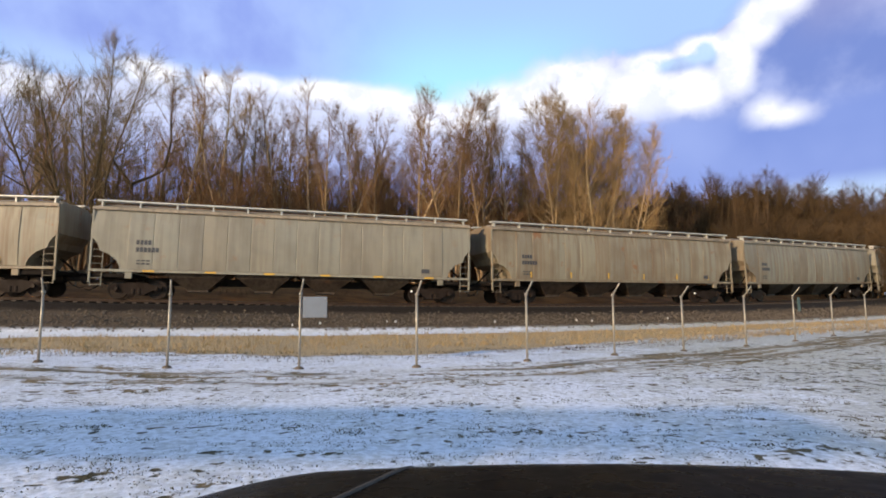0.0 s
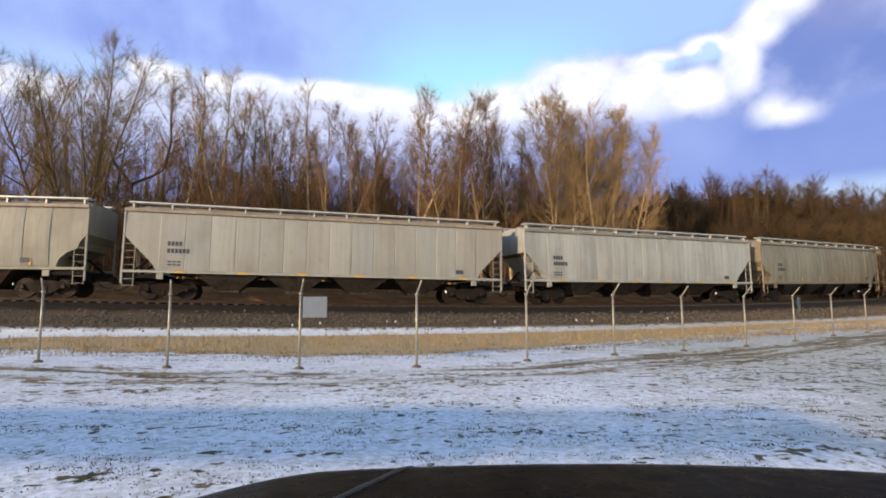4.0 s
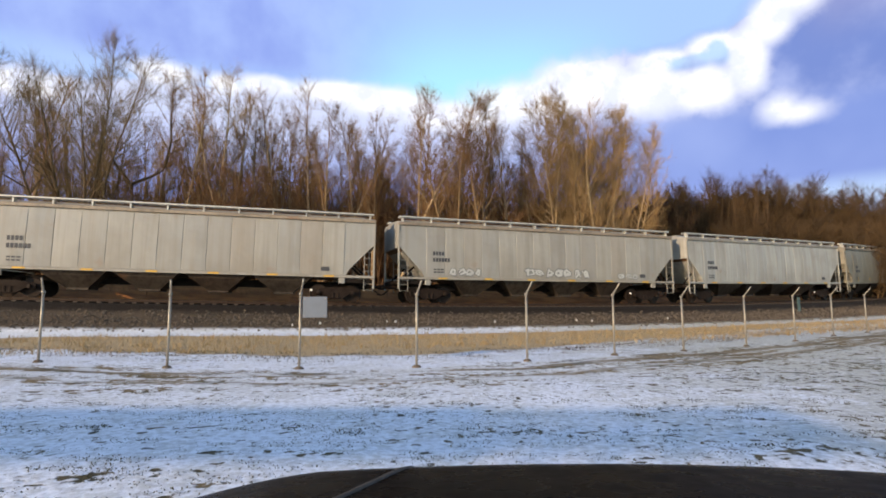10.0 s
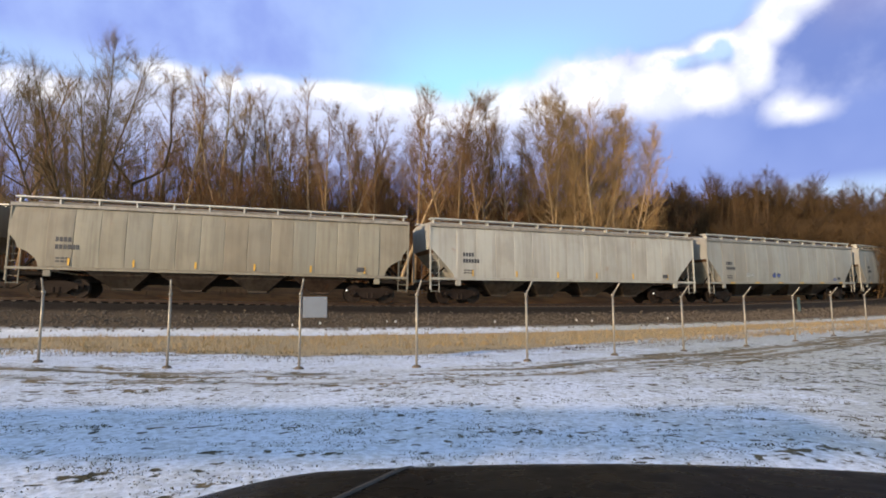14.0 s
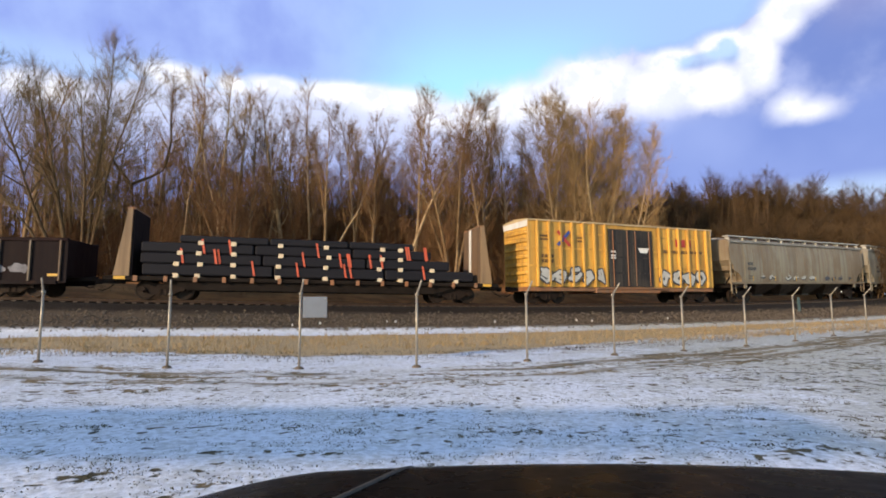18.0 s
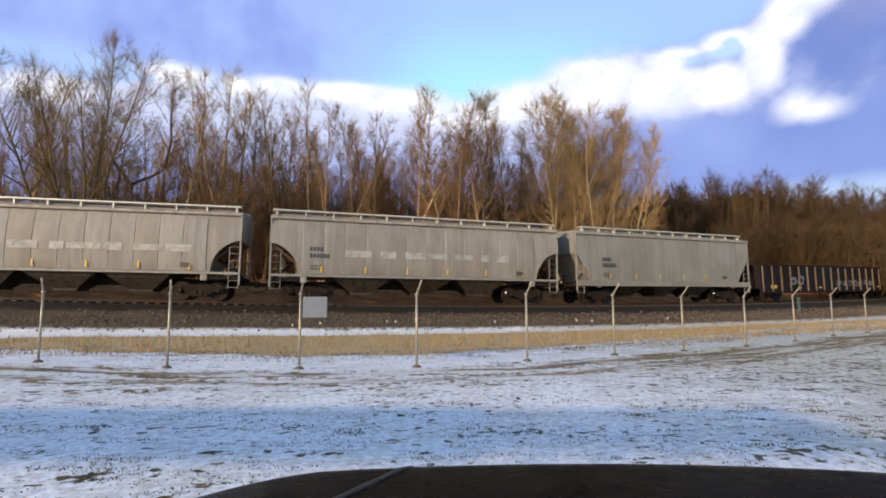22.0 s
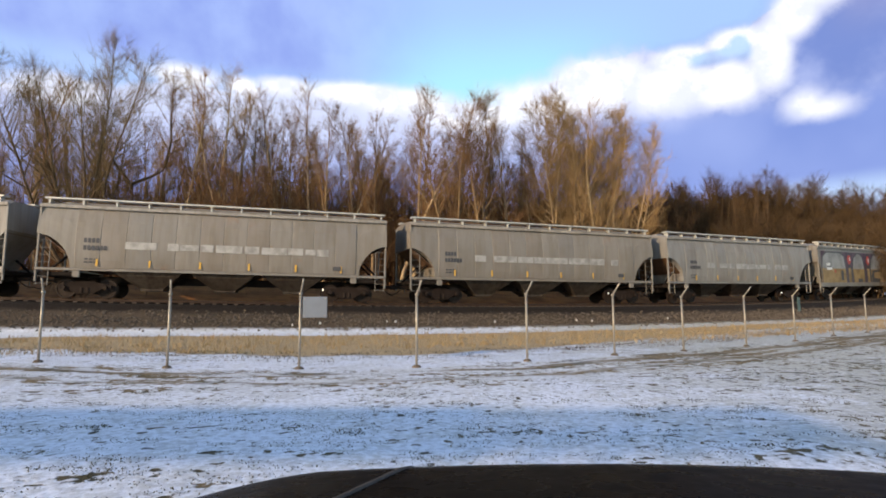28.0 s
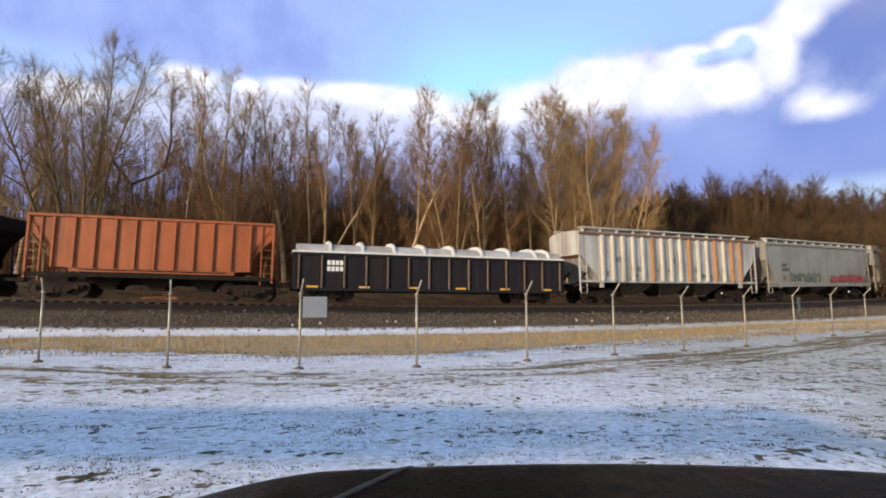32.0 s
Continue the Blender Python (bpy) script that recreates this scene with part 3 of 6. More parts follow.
def grow(stems, seed, dens=2.3, hairs=5, hair=0.9, fine=0.0085, rise_=0.13, angle=(0.5, 1.05)):
    """A bare tree: stems and thick limbs in one mesh, side branches and twigs in another."""
    rng = random.Random(seed)
    wood, twigs = Mesh(), Mesh()

    def rod(m, a, b, ra, rb, n):
        d = (b - a).normalized()
        o = d.orthogonal().normalized()
        q = d.cross(o)
        turns = [(math.cos(2 * math.pi * k / n), math.sin(2 * math.pi * k / n)) for k in range(n)]
        m.rings([[p + o * r * c + q * r * s for c, s in turns] for p, r in ((a, ra), (b, rb))], True, False)

    def spike(p, d, length, r):
        o = d.orthogonal().normalized() * r
        w_ = d.cross(o)
        twigs.add([p + o, p - o * 0.5 + w_ * 0.87, p - o * 0.5 - w_ * 0.87, p + d * length], [(0, 1, 3), (1, 2, 3), (2, 0, 3)])

    def shoot(p, d, length):
        """A short side branch with its twigs."""
        q = p + d * length * 0.5
        d2 = (d + Vector((rng.gauss(0, 0.2), rng.gauss(0, 0.2), rng.gauss(0.12, 0.15)))).normalized()
        e = q + d2 * length * 0.5
        rod(twigs, p, q, fine * 1.5, fine * 1.2, 3)
        spike(q, d2, length * 0.5, fine * 1.1)
        for _ in range(hairs):
            a, b, way = (p, q, d) if rng.random() < 0.4 else (q, e, d2)
            spike(a.lerp(b, rng.random()), (aside(way, rng.uniform(0.3, 0.9), rng.uniform(0, 6.28)) + Vector((0, 0, 0.2))).normalized(), hair * rng.uniform(0.35, 1.0), fine * 0.8)

    def branch(p, d, length, r):
        n = 4 if length > 1.3 else 3
        for k in range(n):
            d = (d + Vector((rng.gauss(0, 0.13), rng.gauss(0, 0.13), rng.gauss(rise_, 0.09)))).normalized()
            q = p + d * length / n
            ra, rb = r * (1 - 0.75 * k / n), r * (1 - 0.75 * (k + 1) / n)
            rod(wood if ra > 0.035 else twigs, p, q, max(ra, fine * 1.5), max(rb, fine * 1.3), 5 if ra > 0.035 else 3)
            for _ in range(1 if k == 0 else 2):
                shoot(p.lerp(q, rng.random()), aside(d, rng.uniform(0.4, 1.0), rng.uniform(0, 6.28)), length * rng.uniform(0.25, 0.5) * (1.1 - 0.5 * k / n))
            p = q
        shoot(p, d, length * 0.35)

    paths = []
    for p, d, length, r, start, reach, up, wob, round_ in stems:
        n = 11
        if len(p) == 2:
            at = p[1] * n
            p = paths[p[0]][int(at)].lerp(paths[p[0]][int(at) + 1], at - int(at))
        p = Vector(p)
        path, ways = [p], [d]
        paths.append(path)
        for k in range(n):
            d = (d + Vector((rng.gauss(0, wob), rng.gauss(0, wob), up))).normalized()
            p = p + d * length / n
            path.append(p)
            ways.append(d)
        rad = lambda t: r * (1 - t) ** 0.9 + 0.012
        for k in range(n):
            rod(wood if k < n - 2 else twigs, path[k], path[k + 1], rad(k / n), rad((k + 1) / n), 7 if k < 6 else 5)
        count = int(dens * length * (1 - start))
        for k in range(count):
            t = start + (1 - start) * ((k + rng.random()) / count) ** 0.85
            i = min(n - 1, int(t * n))
            a = path[i].lerp(path[i + 1], t * n - i)
            f = (t - start) / (1 - start)
            size = reach * ((1 - f) * (1 - round_) + round_ * math.sin(math.pi * min(1.0, 0.12 + f * 0.85)) + 0.12) * rng.uniform(0.55, 1.15)
            branch(a, aside(ways[i], rng.uniform(*angle), rng.uniform(0, 6.28)), max(0.5, size), max(0.012, min(0.55 * rad(t), 0.011 + 0.012 * size)))
        shoot(path[-1], d, 1.0)
    return wood.done("trunk", True), twigs.done("crown")


def slim_kind(i):
    """A tall woodland tree with a straight stem and a narrow crown."""
    rng = random.Random(300 + i)
    axes = [stem((0, 0, -0.2), (rng.uniform(-0.10, 0.10), rng.uniform(-0.08, 0.08), 1), 16.2, 0.13 + 0.03 * (i % 3), 0.20 + 0.06 * (i % 4), 2.9 + 0.4 * (i % 3), 0.02, 0.035 + 0.012 * (i % 4))]
    if i % 3 == 1:
        h = rng.uniform(3.5, 6.5)
        axes.append(stem((0, h / 16.2), (rng.choice((-1, 1)) * rng.uniform(0.25, 0.4), 0.1, 1), 15.2 - h, 0.085, 0.2, 1.8, 0.05, 0.05))
    return grow(axes, 310 + i, 2.9, 6, 1.1, 0.0078)


def vase_axes(seed, count, height, flare, r, reach, start, up=0.055, foot=0.3, wob=0.05):
    rng = random.Random(seed)
    axes = []
    for k in range(count):
        turn = 6.28 * (k + rng.uniform(-0.25, 0.25)) / count
        out = flare * rng.uniform(0.45, 1.1) * (0.15 if k == 0 else 1)
        c, s = math.cos(turn), math.sin(turn)
        axes.append(stem((foot * c, foot * s, -0.2), (out * c, out * s, 1), height * (1.0 if k == 0 else rng.uniform(0.80, 0.97)), r * rng.uniform(0.75, 1.1), start, reach, up, wob, 0.75))
    return axes


SLIM = [slim_kind(i) for i in range(9)]
SPREADING = grow(vase_axes(9, 9, 18.2, 0.62, 0.17, 4.0, 0.22, 0.03, 0.42) + [stem((1, 0.14), (0.95, 0.2, 0.25), 8.4, 0.12, 0.25, 2.4, 0.01, 0.10),
                 stem((5, 0.1), (-0.8, -0.2, 0.6), 8.6, 0.11, 0.3, 2.6, 0.03, 0.07)], 401, 2.9, 8, 1.25, 0.008)
CROOKED = grow([stem((0, 0, -0.2), (-0.06, 0, 1), 9.0, 0.20, 0.5, 2.2, 0.0, 0.09), stem((0, 0.82), (-0.7, 0.1, 0.8), 7.0, 0.13, 0.12, 2.8, 0.09, 0.12),
                stem((0, 0.85), (0.85, 0.1, 0.40), 3.2, 0.13, 0.3, 2.0, 0.02, 0.10), stem((2, 0.9), (0.2, 0, 1), 6.8, 0.09, 0.1, 2.8, 0.03, 0.10),
                stem((0, 0.5), (-0.75, 0.3, 0.5), 5.4, 0.09, 0.3, 2.2, 0.05, 0.12)], 407, 3.0, 8, 1.15)
FORKED = [grow(vase_axes(20 + i, 4, 15.4, 0.28, 0.13, 3.2, 0.25, 0.02, 0.2), 420 + i, 3.0, 7, 1.15) for i in range(2)]
GOLDEN = [grow(vase_axes(31 + i, 6, 18.0 - i, 0.34, 0.11, 3.2, 0.12, 0.035, 0.35), 430 + i, 3.2, 7, 1.3, 0.0085) for i in range(2)]
BUSHY = [grow(vase_axes(51 + i, 3, 13.6, 0.26, 0.11, 2.9, 0.18, 0.04, 0.2), 450 + i, 2.4, 7, 1.2, 0.010) for i in range(4)]
SAPLING = [grow(vase_axes(61 + i, 5, 8.2, 0.42, 0.035, 2.1, 0.08, 0.05, 0.4, 0.07), 460 + i, 3.0, 5, 1.0, 0.008) for i in range(4)]


def tree(kind, x, y, size, turn, label, group, bark=None, twig=None, name="bare_tree", wide=1.0):
    z = ground_z(x, y)
    t = thing(name, pose(x, y, z, 0, 0, turn) @ Matrix.Diagonal((size * wide, size * wide, size, 1)), label, "tree" if name == "bare_tree" else "shrub", group)
    t.scale = (size * wide, size * wide, size)
    part("trunk", kind[0], bark or M_BARK, t, "grey-brown bark")
    part("crown", kind[1], twig or M_TWIG, t, "leafless twigs")
    return t


def off_track(s, d):
    """A place d metres behind the track at s."""
    p, h = on_track(s, -d)
    return p.x, p.y


def woods():
    rng = random.Random(5)
    group = "trees of the wood"
    edge = "tall leafless tree at the edge of the winter wood"
    # the trees that stand out along the edge of the wood: place, height of the top, kind
    slim = lambda i: (SLIM[i], 16.2)
    stand = ((-36.2, 44, 16.6, slim(0), 0), (-31.8, 40, 19.6, slim(2), 0), (-32.8, 43, 19.2, slim(4), 1), (-20.8, 42, 19.2, slim(3), 1), (-20.2, 44, 18.0, slim(5), 0),
             (-18.1, 43, 20.8, slim(1), 2), (-17.2, 43.5, 20.2, slim(7), 2), (-14.8, 44, 18.0, slim(6), 0), (-13.0, 44, 20.4, slim(8), 1), (-11.3, 45, 19.9, slim(0), 1),
             (-7.8, 46, 18.2, slim(2), 0), (-6.0, 45, 17.5, slim(4), 0), (-3.6, 44, 21.4, slim(3), 2), (-2.5, 46, 21.6, slim(7), 1), (0.8, 45, 18.6, (FORKED[0], 15.2), 0),
             (3.4, 46, 18.6, (FORKED[1], 15.2), 0), (6.1, 47, 17.6, slim(5), 1), (8.0, 48, 17.4, slim(1), 0))
    for k, (x, y, top, (kind, tall), pale) in enumerate(stand):
        tree(kind, x, y, (top - ground_z(x, y)) / tall, 47 * k, edge, group, M_PALEBARK if pale else M_BARK, M_PALETWIG if pale == 2 else M_TWIG)
    t = tree(slim(6)[0], -10.4, 44, 0.96, 30, "leaning pale-barked leafless tree", group, M_PALEBARK)
    t.matrix_basis = t.matrix_basis @ pose(0, 0, 0, 8, 15, 0)
    tree(SPREADING, -27.5, 40.5, 1.03, 20, "large spreading dark leafless tree before the wood", group, M_OAK, M_OAKTWIG, wide=0.92)
    tree(CROOKED, -23.4, 41.5, 1.02, 0, "crooked forked leafless tree before the wood", group, M_OAK, M_TWIG)
    for x, y, size, turn, i in ((11.2, 49, 1.06, 70, 0), (14.0, 49.6, 1.08, 150, 1), (16.6, 50.6, 0.96, 250, 1), (13.0, 52, 0.95, 200, 0)):
        tree(GOLDEN[i], x, y, size, turn, "bushy leafless tree with pale golden twigs", group, M_PALEBARK, M_PALETWIG)
    # the rows behind them
    for k in range(150):
        s = -44 + 88 * (k + rng.uniform(-0.4, 0.4)) / 150
        d = rng.choice((16, 19, 22, 26, 31, 37, 44)) + rng.uniform(-1.5, 1.5)
        x, y = off_track(s, d)
        if x < -22 and rng.random() < 0.5:
            continue
        size = rng.uniform(0.66, 0.94) * (1.0 + 0.008 * (d - 15))
        tree(rng.choice(SLIM), x, y, size, rng.uniform(0, 360), edge, group, rng.choice((M_BARK, M_BARK, M_BARK, M_PALEBARK)), rng.choice((M_TWIG, M_TWIG, M_TWIG, M_PALETWIG)))
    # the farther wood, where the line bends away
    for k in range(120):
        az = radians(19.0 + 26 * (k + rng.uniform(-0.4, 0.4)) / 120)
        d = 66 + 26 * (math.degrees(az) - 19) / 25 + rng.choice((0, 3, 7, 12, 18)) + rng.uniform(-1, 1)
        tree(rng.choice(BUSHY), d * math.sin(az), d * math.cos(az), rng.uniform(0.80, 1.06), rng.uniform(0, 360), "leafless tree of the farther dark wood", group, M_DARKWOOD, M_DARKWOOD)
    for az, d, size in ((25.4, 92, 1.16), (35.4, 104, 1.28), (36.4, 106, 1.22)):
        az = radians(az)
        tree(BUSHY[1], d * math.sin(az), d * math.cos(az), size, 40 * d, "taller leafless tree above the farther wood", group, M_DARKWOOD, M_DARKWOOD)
    # thickets and brush under the trees
    for k in range(130):
        s = -42 + 94 * (k + rng.uniform(-0.4, 0.4)) / 130
        x, y = off_track(s, rng.uniform(12.5, 34))
        tree(rng.choice(SAPLING), x, y, rng.uniform(0.5, 1.3) * (0.66 if x < -21 else 1.0), rng.uniform(0, 360), "leafless reddish-brown thicket under the trees", "brush at the edge of the wood",
             M_BRUSH, M_BRUSH, "bare_shrub", 1.1)
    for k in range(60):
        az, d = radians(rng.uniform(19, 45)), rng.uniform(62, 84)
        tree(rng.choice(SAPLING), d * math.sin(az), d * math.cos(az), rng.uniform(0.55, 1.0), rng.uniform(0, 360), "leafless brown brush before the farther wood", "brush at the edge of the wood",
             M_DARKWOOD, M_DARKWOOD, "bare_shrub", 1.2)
    # the depth of the wood, too far in to tell its stems apart
    far = Mesh()
    for k in range(8400):
        deep = k >= 4000
        az = radians(rng.uniform(20, 47) if deep else rng.uniform(-46, 24))
        d = rng.uniform(72, 112) + (14 if az > 0.55 else 0) if deep else rng.uniform(58, 100)
        x, y = d * math.sin(az), d * math.cos(az)
        if track_gap(x, y)[0] > (-24 if not deep else -9) or (x < -0.62 * y and rng.random() < 0.6):
            continue
        z = ground_z(x, y)
        h = rng.uniform(5, 10.5) * (1.25 if deep else 1.35)
        r = rng.uniform(0.05, 0.13)
        a = rng.uniform(0, 6.28)
        lean = Vector((rng.gauss(0, 0.08), rng.gauss(0, 0.08), 1)) * h
        q = [Vector((x + r * math.cos(a + 2.09 * i), y + r * math.sin(a + 2.09 * i), z - 0.2)) for i in range(3)]
        far.add(q + [p_ + lean * 0.55 for p_ in q] + [Vector((x, y, z)) + lean], [(0, 1, 4, 3), (1, 2, 5, 4), (2, 0, 3, 5), (3, 4, 6), (4, 5, 6), (5, 3, 6)])
        for _ in range(34):
            o = Vector((x, y, z)) + lean * rng.uniform(0.0, 0.95) ** 1.2
            e = o + Vector((rng.gauss(0, 1.1), rng.gauss(0, 1.1), rng.uniform(-0.1, 1.5)))
            w_ = Vector((0.024, 0.018, 0))
            far.add([o - w_, o + w_, e], [(0, 1, 2)])
    thing("distant_wood", pose(0, 0, 0), "dense leafless stems deep in the winter wood", "wood", "", "stuff", far, M_DEEP)


woods()


# ---------------------------------------------------------------- loose ground cover
def ballast_stones():
    rng = random.Random(12)
    m = Mesh()
    for k in range(9000):
        s = rng.uniform(-24, 90)
        d = rng.triangular(3.1, 5.7, 4.4)
        p, h = on_track(s, d)
        r = rng.uniform(0.03, 0.075)
        z = ground_z(p.x, p.y)
        v = [Vector((p.x, p.y, z + r * 0.25)) + Vector((rng.uniform(0.7, 1.3) * a, rng.uniform(0.7, 1.3) * b, rng.uniform(0.6, 1.1) * c)) * r
             for a, b, c in ((1, 0, 0), (0, 1, 0), (-1, 0, 0), (0, -1, 0), (0, 0, 1), (0, 0, -1))]
        m.add(v, [(0, 1, 4), (1, 2, 4), (2, 3, 4), (3, 0, 4), (1, 0, 5), (2, 1, 5), (3, 2, 5), (0, 3, 5)])
    thing("ballast_stones", pose(0, 0, 0), "loose brown-grey ballast stones on the slope", "gravel", "", "stuff", m, M_STONE)


def blades(name, count, place, mat, label, tall, per, spread):
    """Clumps of bent grass blades."""
    rng = random.Random(len(name))
    m = Mesh()
    for k in range(count):
        x, y = place(rng)
        z = ground_z(x, y) - 0.01
        for _ in range(per):
            a = rng.uniform(0, 6.28)
            bx, by = x + rng.gauss(0, spread[0]), y + rng.gauss(0, spread[1])
            h = tall * rng.uniform(0.5, 1.2)
            lean = rng.uniform(0.3, 1.1) * h
            w = 0.006 + 0.01 * h
            dx, dy = math.cos(a), math.sin(a)
            m.add([(bx - dy * w, by + dx * w, z), (bx + dy * w, by - dx * w, z), (bx + dx * lean * 0.4 + dy * w, by + dy * lean * 0.4 - dx * w, z + h * 0.7),
                   (bx + dx * lean * 0.4 - dy * w, by + dy * lean * 0.4 + dx * w, z + h * 0.7), (bx + dx * lean, by + dy * lean, z + h)], [(0, 1, 2, 3), (3, 2, 4)])
    thing(name, pose(0, 0, 0), label, "grass", "", "stuff", m, mat)


def on_lawn(rng):
    y = rng.uniform(3.2, 11.8) if rng.random() < 0.75 else rng.uniform(11.8, 20)
    return rng.uniform(-0.95, 1.0) * y, y


def on_strip(rng):
    s = rng.uniform(-26, 90)
    p, _ = on_track(s, rng.uniform(7.3, 13.8))
    return p.x, p.y


def on_bank(rng):
    s = rng.uniform(-30, 110)
    p, _ = on_track(s, -rng.uniform(3.4, 12))
    return p.x, p.y


ballast_stones()
blades("lawn_tufts", 1000, on_lawn, M_TURF, "dark grass tufts poking through the thin snow", 0.020, 34, (0.12, 0.05))
blades("dry_grass_strip", 6400, on_strip, M_STRAW, "dry tan grass beyond the fence", 0.16, 5, (0.15, 0.1))
blades("dry_grass_bank", 3200, on_bank, M_BANK, "dry brown grass on the bank behind the track", 0.35, 5, (0.2, 0.2))


def on_hem(rng):
    x = rng.uniform(-16, 26)
    y = float(np.interp(x, [p[0] for p in POSTS], [p[1] for p in POSTS])) + rng.triangular(0.8, 4.6, 3.4)
    return x, y


blades("frozen_clods", 420, on_hem, M_CLOD, "dark frozen clods and grass in the snow behind the fence", 0.07, 16, (0.28, 0.07))


def litter():
    """Scraps of white rubbish at the foot of the ballast."""
    rng = random.Random(77)
    for s in (1.6, 2.8, 5.9, 6.3, 11.4, 16.2, 17.1, 22.5):
        p, h = on_track(s, rng.uniform(4.5, 5.0))
        ring = lambda r, z: [(r * rng.uniform(0.6, 1.2) * math.cos(k * 1.05), r * rng.uniform(0.6, 1.2) * math.sin(k * 1.05), z + rng.uniform(0, 0.03)) for k in range(6)]
        w_ = rng.uniform(0.03, 0.055)
        thing("litter", pose(p.x, p.y, ground_z(p.x, p.y) + 0.01, 0, 0, rng.uniform(0, 360)), "crumpled white scrap of litter on the ballast", "litter", "litter along the track", "",
              Mesh().rings([ring(w_, 0), ring(w_ * 1.1, 0.06), ring(w_ * 0.5, 0.12)]), M_LITTER)


litter()


# ---------------------------------------------------------------- the parked car in front of the lens
CX = 0.36


def lip_z(x):
    """Height of the bonnet's front edge."""
    return 0.9325 - 0.037 * (x - 0.35) ** 2 - 0.22 * max(0, -0.32 - x) ** 1.5


def bonnet_at(x, y):
    back = 1.60 - y
    return lip_z(x) + 0.118 * back - 0.012 * back ** 2 - 0.035 * max(0, 0.10 - back) ** 2 / 0.01


def parked_car():
    t = thing("parked_car", pose(0, 0, 0), "dark car with a glossy black bonnet parked on the snowy lawn", "car")
    xs = [CX - 1.2 + 2.4 * i / 48 for i in range(49)]
    ys = [0.55 + 1.05 * j / 26 for j in range(27)]
    m = Mesh().rings([[(x, y, bonnet_at(x, y)) for x in xs] for y in ys], False)
    part("bonnet", m.done("bonnet", True), M_HOOD, t, "glossy black painted bonnet")
    edge = Mesh()
    edge.rings([[(x, 1.60 + dy, bonnet_at(x, 1.6) + dz) for x in xs] for dy, dz in ((0.0, -0.001), (0.012, -0.003), (0.024, -0.009), (0.030, -0.02), (0.026, -0.035))], False)
    part("bonnet_edge", edge.done("bonnet_edge", True), M_LIP, t, "lip along the bonnet's edge, snow reflection painted in as grey-brown")
    # pale ticks added along the lip in place of the fence posts' reflections
    tick = Mesh().soft_box(-0.004, 0.004, -0.02, 0.012, -0.022, 0.004, 0.001).done("lip_clip")
    for x in (-0.30, -0.06, 0.235, 0.46, 0.645, 0.80, 0.945):
        part("lip_clip", tick, M_CREASE, t, "small pale tick standing in for a fence post's reflection", pose(x, 1.615, bonnet_at(x, 1.6) + 0.002))
    low = [[(x, 1.62 + dy, bonnet_at(x, 1.6) + dz) for x in xs] for dy, dz in ((0.0, -0.03), (0.05, -0.10), (0.06, -0.3), (0.0, -0.62))]
    part("front_panel", Mesh().rings(low, False).done("front_panel", True), M_HOOD, t)
    for sx in (-1, 1):
        xe = xs[0] if sx < 0 else xs[-1]
        side = [[(xe + sx * o, y, bonnet_at(xe, y) - d) for y in ys] for o, d in ((0, 0), (0.03, 0.03), (0.04, 0.25), (0.02, 0.5))]
        part("wing", Mesh().rings(side, False).done("wing", True), M_HOOD, t)
        for y in (1.0, -1.75):
            wheel = part("wheel", Mesh().disc((0, 0, 0), 1, 0.33, 0.2, 24), M_TYRE, t, "", pose(CX + sx * 1.03, y, 0.34, 0, 0, 90 if sx > 0 else -90))
            part("rim", Mesh().disc((0, -0.07, 0), 1, 0.2, 0.1, 18), M_GALV, wheel)
        part("door", Mesh().soft_box(CX + sx * 1.15 - 0.04, CX + sx * 1.15 + 0.04, -1.2, 0.5, 0.3, 0.98, 0.03), M_HOOD, t)
        part("roof_pillar", Mesh().tube([(CX + sx * 0.95, 0.52, 1.02), (CX + sx * 0.80, 0.10, 1.50)], 0.035, 6), M_HOOD, t)
        part("roof_pillar", Mesh().tube([(CX + sx * 1.05, -2.3, 1.0), (CX + sx * 0.80, -1.75, 1.50)], 0.05, 6), M_HOOD, t)
    part("roof", Mesh().soft_box(CX - 0.84, CX + 0.84, -1.80, 0.10, 1.50, 1.56, 0.02), M_HOOD, t)
    part("tail", Mesh().soft_box(CX - 1.16, CX + 1.16, -2.75, -1.2, 0.3, 1.0, 0.06), M_HOOD, t)
    part("floor_pan", Mesh().soft_box(CX - 1.1, CX + 1.1, -1.25, 1.5, 0.22, 0.34, 0.04), M_TYRE, t)
    strip = Mesh()
    ends = ((-0.30, 0.96), (-0.07, 1.60))
    rows = []
    for k in range(12):
        f = k / 11
        x, y = ends[0][0] + (ends[1][0] - ends[0][0]) * f, ends[0][1] + (ends[1][1] - ends[0][1]) * f
        rows.append([(x + o, y, bonnet_at(x + o, y) + 0.001 + h) for o, h in ((-0.011, 0.0), (-0.006, 0.004), (0.004, 0.004), (0.011, 0.0))])
    strip.rings(rows, False)
    part("bonnet_crease", strip.done("bonnet_crease", True), M_CREASE, t, "raised crease on the bonnet, its lit facet painted pale")


def hood_paint():
    n = Nodes("bonnet_paint")
    v = n.coords("Object")
    dust = n.ramp(n.noise(v, 9.0, 4.0), 0.4, 0.75)
    n.bump(n.noise(v, 3.0, 2.0), 0.01, 0.01)
    n.b.inputs["IOR"].default_value = 1.2
    return n.out(n.mix(dust, (0.004, 0.003, 0.0025), (0.009, 0.007, 0.005)), n.math("MULTIPLY_ADD", dust, 0.12, 0.26), 0.0, 0.05)


